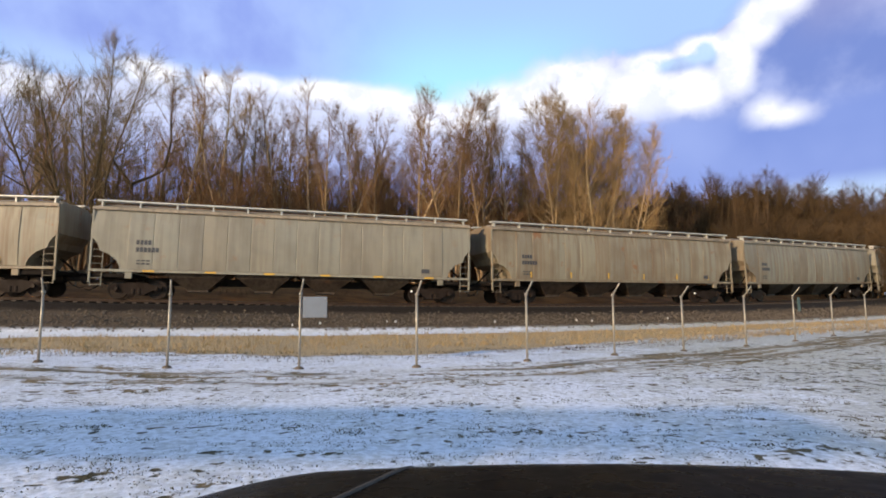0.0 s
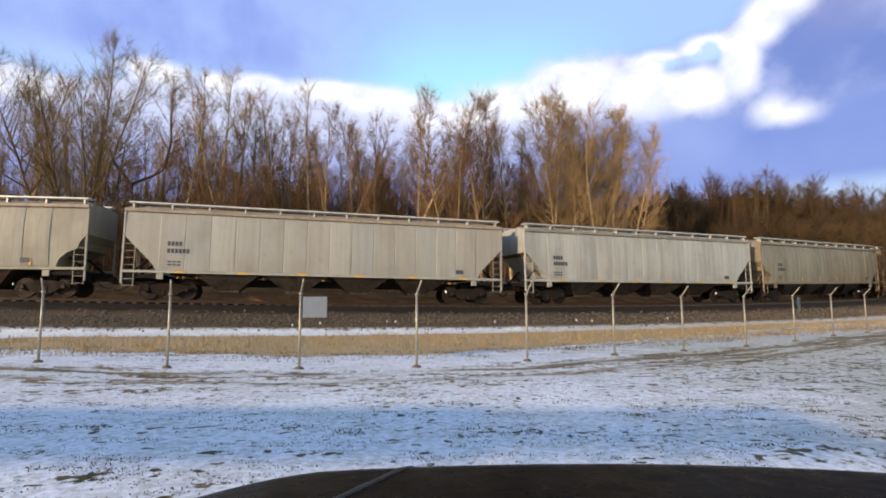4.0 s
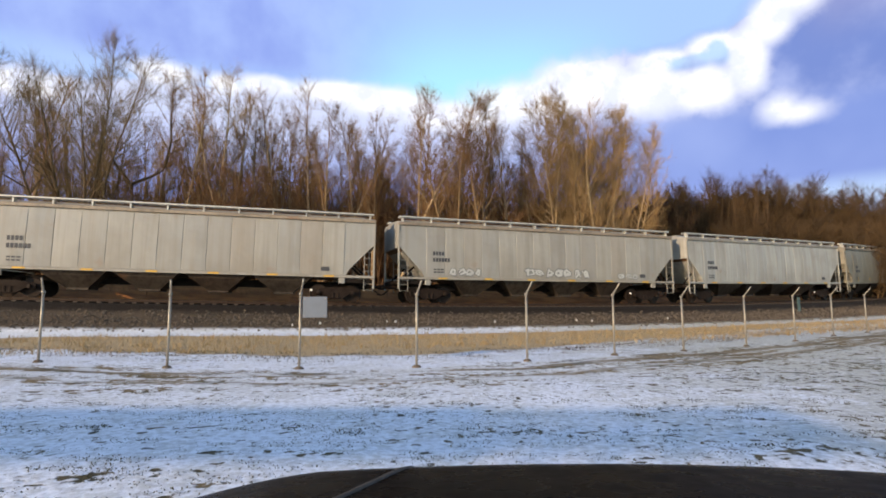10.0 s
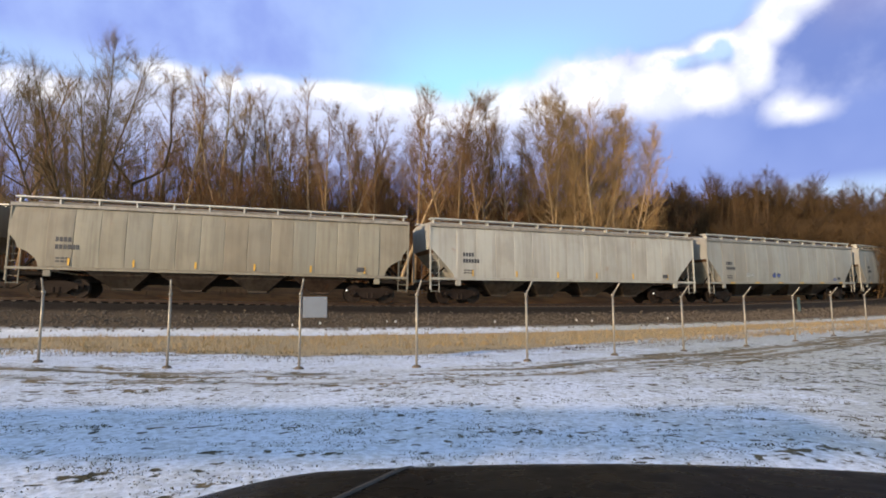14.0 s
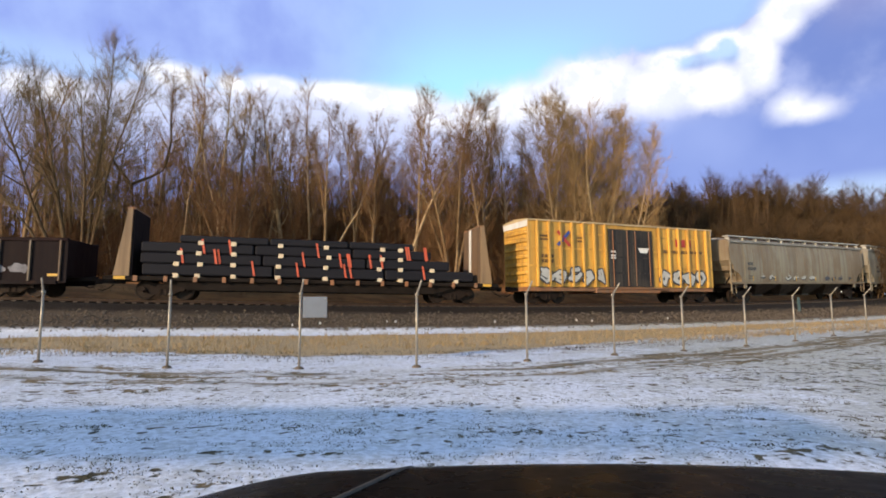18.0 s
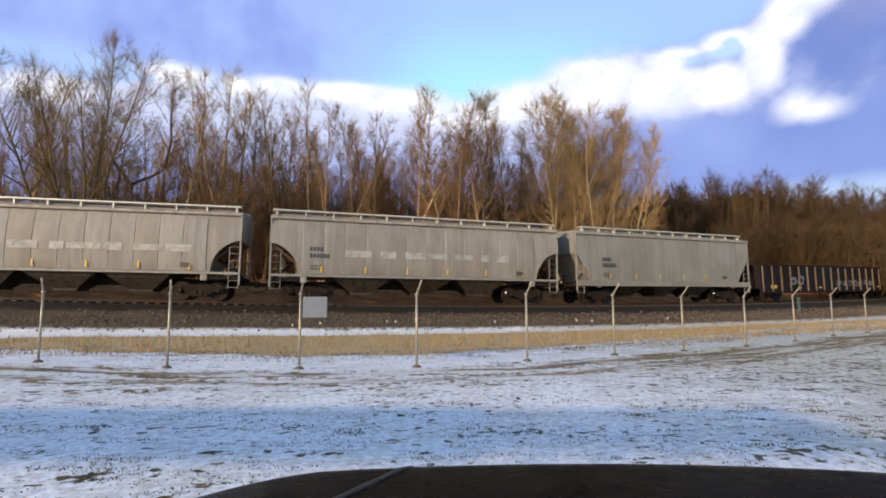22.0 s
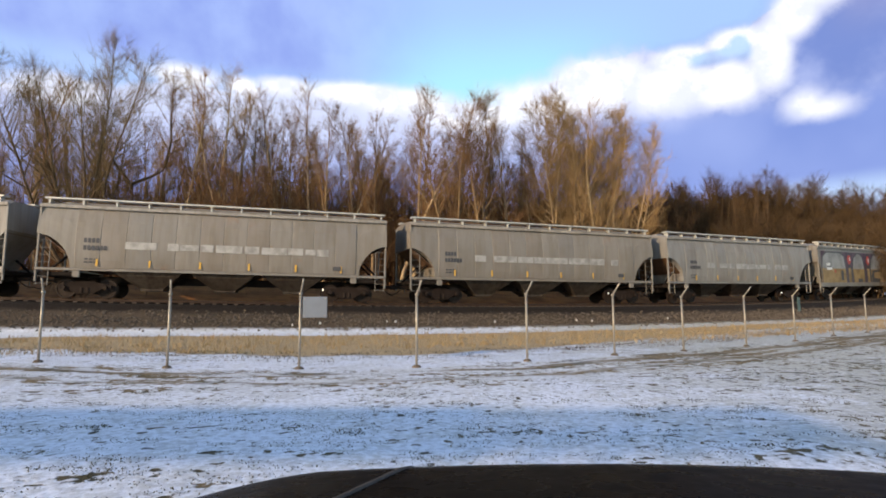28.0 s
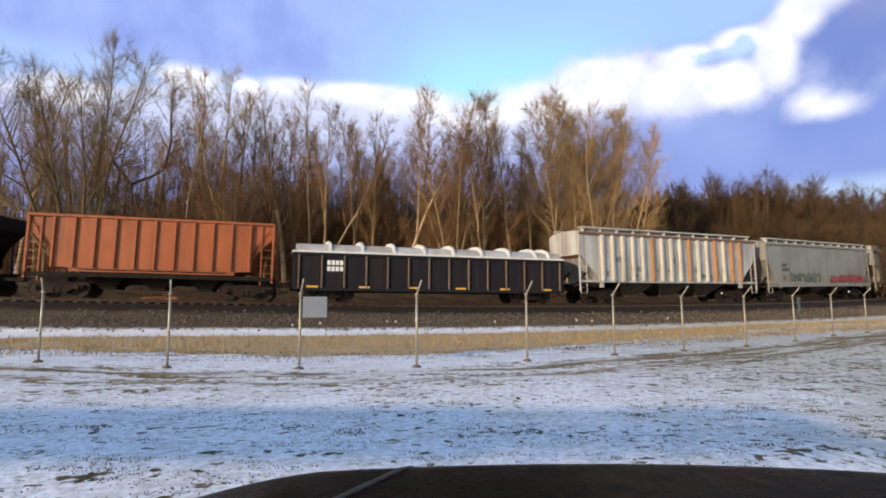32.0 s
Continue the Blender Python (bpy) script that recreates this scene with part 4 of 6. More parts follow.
M_HOOD = hood_paint()
# lip colour holds the snow's reflection on the bonnet's curved edge
M_LIP = plain("lip_reflection", (0.085, 0.065, 0.046), 0.6, 0.0, 0.4, 8.0, 0.1, 0.5, 0.2)
# pale grey paints in the light that the crease and lip catch
M_CREASE = plain("highlight_grey", (0.085, 0.07, 0.055), 0.8, 0.0, 0.4, 8.0, 0.1, 0.5, 0.1)
M_TYRE = plain("tyre_rubber", (0.02, 0.02, 0.02), 0.9, 0, 0.3, 9.0)
parked_car()


def canopy():
    """Unseen flat roof beside the lawn, added to cast shade across the snow."""
    t = thing("unseen_shade_roof", pose(-20.7, -10.8, ground_z(-20.7, -10.8)), "added shade-casting flat roof on two posts beside the lawn, out of view", "canopy")
    part("roof_slab", Mesh().soft_box(-8.5, 5.4, -1.15, 1.15, 5.74, 5.88, 0.04), M_SIGN, t)
    for k in range(6):
        part("roof_slat", cached("roof_slat", lambda: Mesh().soft_box(-0.17, 0.17, -1.15, 1.15, 5.76, 5.84, 0.02).done("roof_slat")), M_SIGN, t, "", pose(5.9 + k * 0.62, 0, 0))
    part("roof_beam", Mesh().soft_box(5.3, 9.3, -0.1, 0.1, 5.64, 5.76, 0.02), M_SIGN, t)
    for x in (-7, -2.5):
        part("post", Mesh().tube([(x, 0, -0.2), (x, 0, 5.78)], 0.14, 10), M_GALV, t)


canopy()

# ---------------------------------------------------------------- the train
TRAIN = []
SILL, EAVE = 1.38, 4.42
K = 0.9601


def truck(car, x):
    def bolster():
        return Mesh().soft_box(-0.28, 0.28, -1.0, 1.0, 0.42, 0.72, 0.04).soft_box(-0.2, 0.2, -0.35, 0.35, 0.7, 1.0, 0.03)

    def frame_mesh():
        m = Mesh()
        prof = [(-1.15, 0.40), (-1.15, 0.62), (-0.95, 0.68), (-0.35, 0.80), (0.35, 0.80), (0.95, 0.68), (1.15, 0.62), (1.15, 0.40), (0.75, 0.44),
                (0.35, 0.20), (-0.35, 0.20), (-0.75, 0.44)]
        return m.rings([[(a, y, b) for a, b in prof] for y in (-0.07, 0.07)])

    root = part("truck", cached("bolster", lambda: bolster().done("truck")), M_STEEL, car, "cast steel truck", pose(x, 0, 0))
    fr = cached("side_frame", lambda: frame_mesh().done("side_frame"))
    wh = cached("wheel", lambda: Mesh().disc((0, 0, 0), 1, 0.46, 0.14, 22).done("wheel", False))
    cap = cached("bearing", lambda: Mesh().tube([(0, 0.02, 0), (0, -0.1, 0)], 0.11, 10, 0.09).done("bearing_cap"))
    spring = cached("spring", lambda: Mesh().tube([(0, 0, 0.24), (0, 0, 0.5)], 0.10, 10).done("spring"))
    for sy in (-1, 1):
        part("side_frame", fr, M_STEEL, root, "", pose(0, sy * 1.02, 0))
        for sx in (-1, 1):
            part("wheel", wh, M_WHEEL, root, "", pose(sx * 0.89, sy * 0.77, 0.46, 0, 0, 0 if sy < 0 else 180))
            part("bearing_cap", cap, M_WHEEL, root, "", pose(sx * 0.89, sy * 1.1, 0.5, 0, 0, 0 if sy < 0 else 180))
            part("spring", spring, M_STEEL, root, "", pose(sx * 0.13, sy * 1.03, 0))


def coupler(car, x, sx):
    m = cached("coupler", lambda: Mesh().soft_box(-0.6, 0.45, -0.09, 0.09, -0.1, 0.1, 0.02).soft_box(0.42, 0.72, -0.16, 0.12, -0.14, 0.14, 0.04).done("coupler"))
    part("coupler", m, M_STEEL, car, "", pose(x, 0, 0.88, 0, 0, 0 if sx > 0 else 180))
    hose = cached("hose", lambda: Mesh().tube([(0, 0, 0), (0.25, 0, -0.2), (0.5, 0.02, -0.32), (0.7, 0.03, -0.26)], 0.025, 6).done("brake_hose"))
    part("brake_hose", hose, M_DARK, car, "", pose(x, -0.35 * sx, 0.75, 0, 0, 0 if sx > 0 else 180))


def new_car(name, left, right, label, category, base=None):
    L = (right - left) * K
    car = thing(name, pose(0, 0, 0), label, category, "cars of the freight train")
    base = base or L - 4.0
    TRAIN.append((car, (left + right) / 2, base))
    for sx in (-1, 1):
        truck(car, sx * base / 2)
        coupler(car, sx * (L / 2 + 0.02), sx)
    return car, L


def cut_line(kind, e):
    """Lower edge of a hopper car's side at e metres from the car's end."""
    if kind == "slant":
        return SILL if e >= 1.55 else (3.02 if e < 0.12 else 3.02 - (e - 0.12) / 1.2 * 1.25 if e < 1.32 else 1.77 - (e - 1.32) / 0.23 * 0.39)
    if kind == "arch":
        return SILL if e >= 1.45 else SILL + 1.62 * math.sqrt(max(0, 1 - (e / 1.45) ** 1.8))
    if kind == "steep":
        return SILL if e >= 1.15 else SILL + 1.75 * (1 - e / 1.15) ** 0.8
    pts = ((0, 3.0), (0.32, 2.62), (0.42, 2.3), (0.85, 2.12), (1.15, 1.85), (1.28, 1.6), (1.32, SILL))
    return float(np.interp(e, [p[0] for p in pts], [p[1] for p in pts]))


def bulge_at(z, bulge):
    """How far a car's side stands out at a height."""
    f = min(1.0, max(0.0, (z - SILL) / (EAVE - SILL)))
    return bulge * (math.sin(math.pi * f ** 0.85) - 0.55 * smooth(0.72, 1.0, f))


def hopper_body(L, kind, bulge, w=1.50):
    es = [0, 0.06, 0.12, 0.25, 0.32, 0.37, 0.42, 0.55, 0.7, 0.85, 1.0, 1.1, 1.15, 1.22, 1.28, 1.32, 1.40, 1.45, 1.55, 1.62, 2.5]
    xs = sorted({round(-L / 2 + e, 3) for e in es} | {round(L / 2 - e, 3) for e in es} | {0.0})
    rows = []
    for x in xs:
        e = L / 2 - abs(x)
        zb = cut_line(kind, e)
        ze = EAVE - 0.05 * (1 - smooth(0, 0.3, e))
        zs = [zb + (ze - zb) * k / 6 for k in range(7)]
        side = [(w + bulge_at(z, bulge), z) for z in zs]
        rows.append([(x, -y, z) for y, z in side] + [(x, y, z) for y, z in ((-1.15, ze + 0.15), (0, ze + 0.22), (1.15, ze + 0.15))] + [(x, y, z) for y, z in reversed(side)])
    return Mesh().rings(rows).done("body")


def bay_mesh(w, drop=0.5):
    t, b = w / 2, w * 0.16
    top = [(-t, -1.42, SILL), (t, -1.42, SILL), (t, 1.42, SILL), (-t, 1.42, SILL)]
    mid = [(-t * 0.8, -1.25, SILL - 0.28), (t * 0.8, -1.25, SILL - 0.28), (t * 0.8, 1.25, SILL - 0.28), (-t * 0.8, 1.25, SILL - 0.28)]
    low = [(-b, -0.62, drop), (b, -0.62, drop), (b, 0.62, drop), (-b, 0.62, drop)]
    gate = [(-b, -0.62, drop - 0.10), (b, -0.62, drop - 0.10), (b, 0.62, drop - 0.10), (-b, 0.62, drop - 0.10)]
    return Mesh().rings([top, mid, low, gate]).done("hopper_bay")


def bars(rows_, h, w, gap, thick=0.006):
    """Rows of plain bars, as stencilled marks that cannot be read."""
    m = Mesh()
    for x, z, count in rows_:
        for k in range(count):
            m.box(x + k * (w + gap), x + k * (w + gap) + w, -thick, 0, z, z + h)
    return m


def hopper(left, right, kind, paint, label, seams=14, bays=4, chord=None, marks=True, logo=False, yellow=0, sill_h=0.13, sill_paint=None,
           board=True, panel_skip=False, sill_drop=0.0, rail_ends=0.12):
    car, L = new_car("covered_hopper", left, right, label, "hopper car")
    chord = chord or P_CHORD_GREY
    Lk = round(L, 1)
    fit = L / Lk
    sx_fit = Matrix.Diagonal((fit, 1, 1, 1))
    bulge = {"arch": 0.13, "lobe": 0.07, "steep": 0.05}.get(kind, 0.03)
    part("body", cached(("body", Lk, kind, bulge), lambda: hopper_body(Lk, kind, bulge)), paint, car, "", sx_fit)
    # side sheets between the cut-outs
    inner = L - 2 * 1.62
    pw = inner / seams
    for side in (-1, 1):
        def sheet():
            m = Mesh()
            rows = []
            for z, o in ((SILL + 0.05, 0.0), (SILL + 0.08, 0.012), (1.8, 0.02), (2.3, 0.026), (2.8, 0.026), (3.2, 0.026), (3.6, 0.024), (EAVE - 0.22, 0.016), (EAVE - 0.16, 0.0)):
                g = -bulge_at(z, bulge)
                rows.append([(-pw / 2 + 0.003, g, z), (-pw / 2 + 0.03, g - o * 0.8, z), (0, g - o * 1.15, z), (pw / 2 - 0.03, g - o * 0.8, z), (pw / 2 - 0.003, g, z)])
            return m.rings(rows, False).done("side_sheet", False)
        if not panel_skip:
            sh = cached(("sheet", round(pw, 2), bulge), sheet)
            for k in range(seams):
                part("side_sheet", sh, paint, car, "", pose(-inner / 2 + (k + 0.5) * pw, side * 1.512, 0, 0, 0, 0 if side < 0 else 180))
        tc = cached(("chord", Lk), lambda: Mesh().soft_box(-Lk / 2, Lk / 2, -0.06, 0.06, -0.085, 0.085, 0.02).done("top_chord"))
        part("top_chord", tc, chord, car, "", pose(0, side * 1.54, EAVE - 0.06) @ sx_fit)
        ss = cached(("sill", Lk, sill_h), lambda: Mesh().soft_box(-Lk / 2, Lk / 2, -0.05, 0.05, -sill_h / 2, sill_h / 2, 0.015).done("side_sill"))
        part("side_sill", ss, sill_paint or paint, car, "", pose(0, side * 1.54, SILL - 0.03 - sill_drop) @ sx_fit)
        for sx in (-1, 1):
            post = cached("end_post", lambda: Mesh().soft_box(-0.045, 0.045, -0.045, 0.045, 0.75, EAVE, 0.01).done("end_post"))
            part("end_post", post, paint, car, "", pose(sx * (L / 2 - 0.045), side * 1.50, 0))

            def ladder():
                m = Mesh().box(-0.016, 0.016, -0.02, 0.02, 0.6, 2.7).box(-0.49, -0.46, -0.02, 0.02, 0.6, 1.25)
                for k in range(7):
                    m.box(-0.46, 0.0, -0.012, 0.012, 0.64 + k * 0.34, 0.66 + k * 0.34)
                return m.done("ladder")
            part("ladder", cached("ladder", ladder), paint, car, "", pose(sx * (L / 2 - 0.56), side * 1.5, 0, 0, 0, 0 if sx * side > 0 else 180))
            pad = cached("pad", lambda: Mesh().soft_box(-0.16, 0.16, -0.06, 0.06, 0.98, SILL - 0.05, 0.02).done("jacking_pad"))
            part("jacking_pad", pad, paint, car, "", pose(sx * (L / 2 - 1.72), side * 1.48, 0))
    for sx in (-1, 1):
        es = cached("end_sill", lambda: Mesh().soft_box(-0.9, 0.9, -1.45, 1.45, 1.02, 1.22, 0.03).soft_box(-1.4, 0.6, -0.25, 0.25, 0.72, 1.1, 0.03).done("end_platform"))
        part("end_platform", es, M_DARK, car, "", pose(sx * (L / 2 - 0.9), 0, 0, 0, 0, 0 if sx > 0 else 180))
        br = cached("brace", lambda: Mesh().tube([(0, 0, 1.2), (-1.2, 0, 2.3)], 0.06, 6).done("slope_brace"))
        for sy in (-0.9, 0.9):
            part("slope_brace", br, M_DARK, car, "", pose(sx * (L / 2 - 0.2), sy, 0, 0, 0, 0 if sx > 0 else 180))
        sl = cached("slope_sheet", lambda: Mesh().rings([[(x, y, z) for x, z in ((0.35, 3.06), (-1.75, 1.30), (-1.75, 1.24), (0.35, 3.0))] for y in (-1.38, -0.5, 0.5, 1.38)]).done("slope_sheet"))
        part("slope_sheet", sl, P_SLOPE, car, "rusty brown sloping end sheet", pose(sx * (L / 2 - 0.45), 0, 0, 0, 0, 0 if sx > 0 else 180))
    # white disc added to stand in for the bright glint at the wheel
    dot = cached("wheel_reflector", lambda: Mesh().disc((0, 0, 0), 1, 0.05, 0.04, 12).done("wheel_reflector"))
    part("wheel_reflector", dot, M_GLINT, car, "small white disc standing in for a wheel glint", pose((L - 4.0) / 2 - 1.28, -1.16, 0.62, 0, 0, -35))
    center = cached(("center", Lk), lambda: Mesh().soft_box(-Lk / 2 + 0.3, Lk / 2 - 0.3, -0.22, 0.22, 0.72, 1.1, 0.02).done("center_sill"))
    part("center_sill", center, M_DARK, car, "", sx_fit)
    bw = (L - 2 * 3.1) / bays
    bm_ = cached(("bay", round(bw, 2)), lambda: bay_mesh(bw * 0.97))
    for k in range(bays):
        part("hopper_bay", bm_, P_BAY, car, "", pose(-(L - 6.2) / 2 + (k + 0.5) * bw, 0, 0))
    if board:
        Lb = round(L - 2 * rail_ends, 1)
        rb = cached(("board", Lb), lambda: Mesh().soft_box(-Lb / 2, Lb / 2, -0.22, 0.22, 0.30, 0.38, 0.012).done("running_board"))
        hatch = cached(("hatch", Lb), lambda: Mesh().soft_box(-Lb / 2 + 0.4, Lb / 2 - 0.4, -0.3, 0.3, 0.15, 0.34, 0.05).done("roof_hatch"))
        part("roof_hatch", hatch, chord, car, "", pose(0, 0, EAVE))
        leg = cached("board_leg", lambda: Mesh().box(-0.035, 0.035, -0.15, 0.15, 0.0, 0.31).done("board_support"))
        count = 12
        for side in (-1, 1):
            part("running_board", rb, P_BOARD, car, "galvanised roof walkway", pose(0, side * 1.22, EAVE))
            for k in range(count):
                part("board_support", leg, P_BOARD, car, "", pose(-Lb / 2 + 0.2 + k * (Lb - 0.4) / (count - 1), side * 1.24, EAVE + 0.0))
    if marks:
        mk = cached("mark", lambda: bars(((0, 0.36, 4), (0, 0, 6)), 0.22, 0.13, 0.045).done("stencilled_mark"))
        part("stencilled_mark", mk, M_BLACK_MARK, car, "dark stencilled marks", pose(-L / 2 + 2.0, -1.546 - bulge_at(2.6, bulge), 2.28))["kind"] = "stuff"
        sm = cached("small_mark", lambda: bars(((0, 0.2, 3), (0, 0.05, 3)), 0.07, 0.16, 0.05).done("small_mark"))
        part("small_mark", sm, M_BLACK_MARK, car, "", pose(-L / 2 + 2.05, -1.546 - bulge_at(1.85, bulge), 1.62))["kind"] = "stuff"
        pl = cached("placard", lambda: Mesh().soft_box(-0.22, 0.22, -0.012, 0.0, 0, 0.22, 0.004).done("placard"))
        part("placard", pl, M_BLACK_MARK, car, "", pose(L / 2 - 2.6, -1.546 - bulge_at(1.85, bulge), 1.62))
    if logo:
        rng = random.Random(int(-left))
        m = Mesh()
        x = -L * 0.27
        while x < L * 0.30:
            w_ = rng.uniform(0.45, 1.5)
            lo, hi = rng.choice(((0, 0.38), (0.02, 0.38), (0.05, 0.34), (0, 0.36)))
            m.box(x, x + w_, -0.006, 0, lo, hi)
            x += w_ + rng.choice((0.05, 0.08, 0.12, 0.5))
        part("faded_lettering", m, M_FADED_MARK, car, "faded white lettering, unreadable", pose(0, -1.548 - bulge_at(2.75, bulge), 2.35))["kind"] = "stuff"
        tri = Mesh().add([(0, 0, 0), (1.5, 0, 0), (1.5, 0, 1.0), (0, -0.008, 0), (1.5, -0.008, 0), (1.5, -0.008, 1.0)],
                         [(3, 4, 5), (0, 3, 5, 2), (1, 2, 5, 4), (0, 1, 4, 3)])
        if logo == "sail":
            part("faded_triangle", tri, M_GREY_MARK, car, "dark grey triangle", pose(L / 2 - 4.6, -1.546 - bulge_at(2.9, bulge), 1.7))
    ym = cached("yellow_mark", lambda: Mesh().box(-0.045, 0.045, -0.008, 0, 0, 0.34).done("reflective_stripe"))
    yl = cached("yellow_low", lambda: Mesh().box(-0.26, 0.26, -0.008, 0, 0, 0.09).done("reflective_stripe"))
    for k in range(6 if yellow else 0):
        x = -L / 2 + 2.6 + k * (L - 5.0) / 5
        if yellow == 1:
            part("reflective_stripe", ym, M_YELLOW, car, "", pose(x, -1.545 - bulge_at(1.85, bulge), SILL + 0.14))
        else:
            part("reflective_stripe", yl, M_YELLOW, car, "", pose(x, -1.596, SILL - 0.07))
    return car, L


P_CHORD_GREY = car_paint("chord_grey", (0.30, 0.275, 0.24), rust=0.3, dirt=0.5)
P_CHORD_RUST = car_paint("chord_rust", (0.17, 0.085, 0.05), rust=0.6, dirt=0.5)
P_SLOPE = car_paint("slope_rust", (0.15, 0.082, 0.046), rust=0.8, dirt=0.5, grime=(0.07, 0.045, 0.03), spec=0.15)
# grimy bay paint, darkened further to hold the shade below the sill
P_BAY = car_paint("bay_grime_shade", (0.075, 0.060, 0.048), rust=0.3, dirt=0.7, grime=(0.025, 0.018, 0.014), spec=0.1)
P_BOARD = plain("walkway_steel", (0.52, 0.50, 0.45), 0.5, 0.3, 0.4, 3.0)
M_GREY_MARK = plain("grey_mark", (0.20, 0.20, 0.20), 0.7, 0, 0.4, 4.0)
TAN = "tan-grey covered hopper car with streaked, dirty sides"
WHT = "off-white covered hopper car with slanted end cut-outs"
PAL = "pale grey covered hopper car with stained sides"
GRY = "dusty grey covered hopper car with faded white lettering"

hopper(61.4, 81.5, "lobe", P_TAN, TAN, chord=P_CHORD)
hopper(39.5, 59.8, "lobe", P_TAN_RUSTY, "brown-stained tan covered hopper car", chord=P_CHORD)
hopper(17.87, 37.92, "lobe", P_TAN_RUSTY, "tan covered hopper car with rust-brown streaks", chord=P_CHORD, yellow=1)
hopper(-3.43, 16.42, "lobe", P_TAN, TAN, chord=P_CHORD, yellow=2)
hopper(-25.06, -4.86, "lobe", P_TAN_RUSTY, "mottled tan covered hopper car with dark streaks", chord=P_CHORD, yellow=1)
hopper(-46.51, -26.47, "slant", P_WHITE, WHT, seams=13, yellow=2)
hopper(-68.6, -48.1, "slant", P_PALE, "pale covered hopper car with painted-over patches", chord=P_CHORD, yellow=2)
hopper(-90.17, -70.14, "lobe", P_TAN, "tan covered hopper car with dark vertical streaks", chord=P_CHORD, yellow=1)
hopper(-112.1, -91.51, "lobe", P_TAN, "dented tan-grey covered hopper car", chord=P_CHORD, yellow=1)
hopper(-133.15, -113.4, "slant", P_WHITE, WHT, seams=13, yellow=2)
hopper(-154.45, -134.62, "slant", P_PALE, "pale hopper car with scribbled graffiti along its foot", chord=P_CHORD, yellow=2)
hopper(-175.82, -155.82, "slant", P_PALE, PAL, chord=P_CHORD, yellow=2)
hopper(-197.8, -177.25, "slant", P_PALE, "pale grey hopper car with blurred stains and a blue tag", seams=12, yellow=2)
hopper(-219.2, -199.2, "slant", P_WHITE, WHT, seams=13, yellow=1)
hopper(-240.28, -220.5, "lobe", P_TAN, "plain grey-green covered hopper car", yellow=1)
hopper(-262.02, -241.79, "lobe", P_TAN_RUSTY, "rust-patched tan hopper car with black graffiti", yellow=1)
CAR_BX = new_car("boxcar", -279.37, -263.8, "yellow ribbed boxcar with a black double door and graffiti", "boxcar", 11.8)
CAR_FL = new_car("bulkhead_flatcar", -302.56, -281.52, "flatcar with end bulkheads carrying black-wrapped bundles", "flatcar", 15.0)
CAR_GO = new_car("gondola_car", -325.2, -304.19, "dark brown ribbed gondola car with faint graffiti", "gondola", 15.2)
hopper(-342.58, -326.5, "steep", P_GREY, "smooth-sided grey hopper car with brown stains", panel_skip=True, bays=3, marks=True, yellow=1, sill_h=0.34, sill_drop=0.12, rail_ends=0.5)
hopper(-361.3, -344.0, "arch", P_GREY, GRY, seams=12, bays=3, logo=True, yellow=1)
hopper(-379.99, -362.74, "arch", P_GREY, GRY, seams=12, bays=3, logo=True, yellow=1)
hopper(-398.69, -381.37, "arch", P_GREY, "dusty grey covered hopper car with a dark triangle mark", seams=12, bays=3, logo="sail", yellow=1)
CAR_G = hopper(-416.74, -400.04, "steep", P_GREY_DARK, "hopper car covered in large purple and tan graffiti", panel_skip=True, bays=3, marks=False, yellow=0, sill_h=0.34, sill_drop=0.12, rail_ends=0.5)
hopper(-434.86, -418.22, "arch", P_GREY, GRY, seams=12, bays=3, logo=True, yellow=1)
hopper(-453.55, -436.3, "arch", P_GREY_DARK, GRY, seams=12, bays=3, logo=True, yellow=1)
hopper(-472.18, -454.99, "arch", P_GREY_DARK, "dark-streaked grey hopper car with faded lettering", seams=12, bays=3, logo=True, yellow=1)
CAR_J1 = hopper(-490.8, -473.5, "steep", P_GREY, "smooth grey hopper car with green and red graffiti", panel_skip=True, bays=3, yellow=1, sill_h=0.34, sill_drop=0.12, rail_ends=0.3)
CAR_R = hopper(-508.9, -492.2, "slant", P_RIB, "ribbed grey hopper car with rusty posts", panel_skip=True, bays=3, marks=False, chord=P_CHORD_RUST, rail_ends=0.3)
CAR_GV = new_car("covered_gondola", -526.64, -510.09, "black gondola car under white arched covers", "gondola", 12.0)
CAR_O = new_car("open_hopper", -539.43, -527.65, "orange-red ribbed open hopper car", "hopper car", 8.6)
CAR_L = new_car("open_hopper", -552.6, -540.9, "dark brown ribbed open hopper car", "hopper car", 8.6)


def ribbed_side(car, L, n, z0, z1, y, mat, w=0.09, depth=0.1, x0=None, x1=None):
    x0 = -L / 2 + 0.3 if x0 is None else x0
    x1 = L / 2 - 0.3 if x1 is None else x1
    me = cached(("rib", round(z0, 2), round(z1, 2), w, depth), lambda: Mesh().soft_box(-w / 2, w / 2, -depth, 0, z0, z1, 0.012).done("side_post"))
    for side in (-1, 1):
        for k in range(n):
            part("side_post", me, mat, car, "", pose(x0 + (x1 - x0) * k / (n - 1), side * y, 0, 0, 0, 0 if side < 0 else 180))


P_ROOF = car_paint("faded_roof", (0.50, 0.38, 0.20), rust=0.4, dirt=0.4, grime=(0.25, 0.2, 0.13))


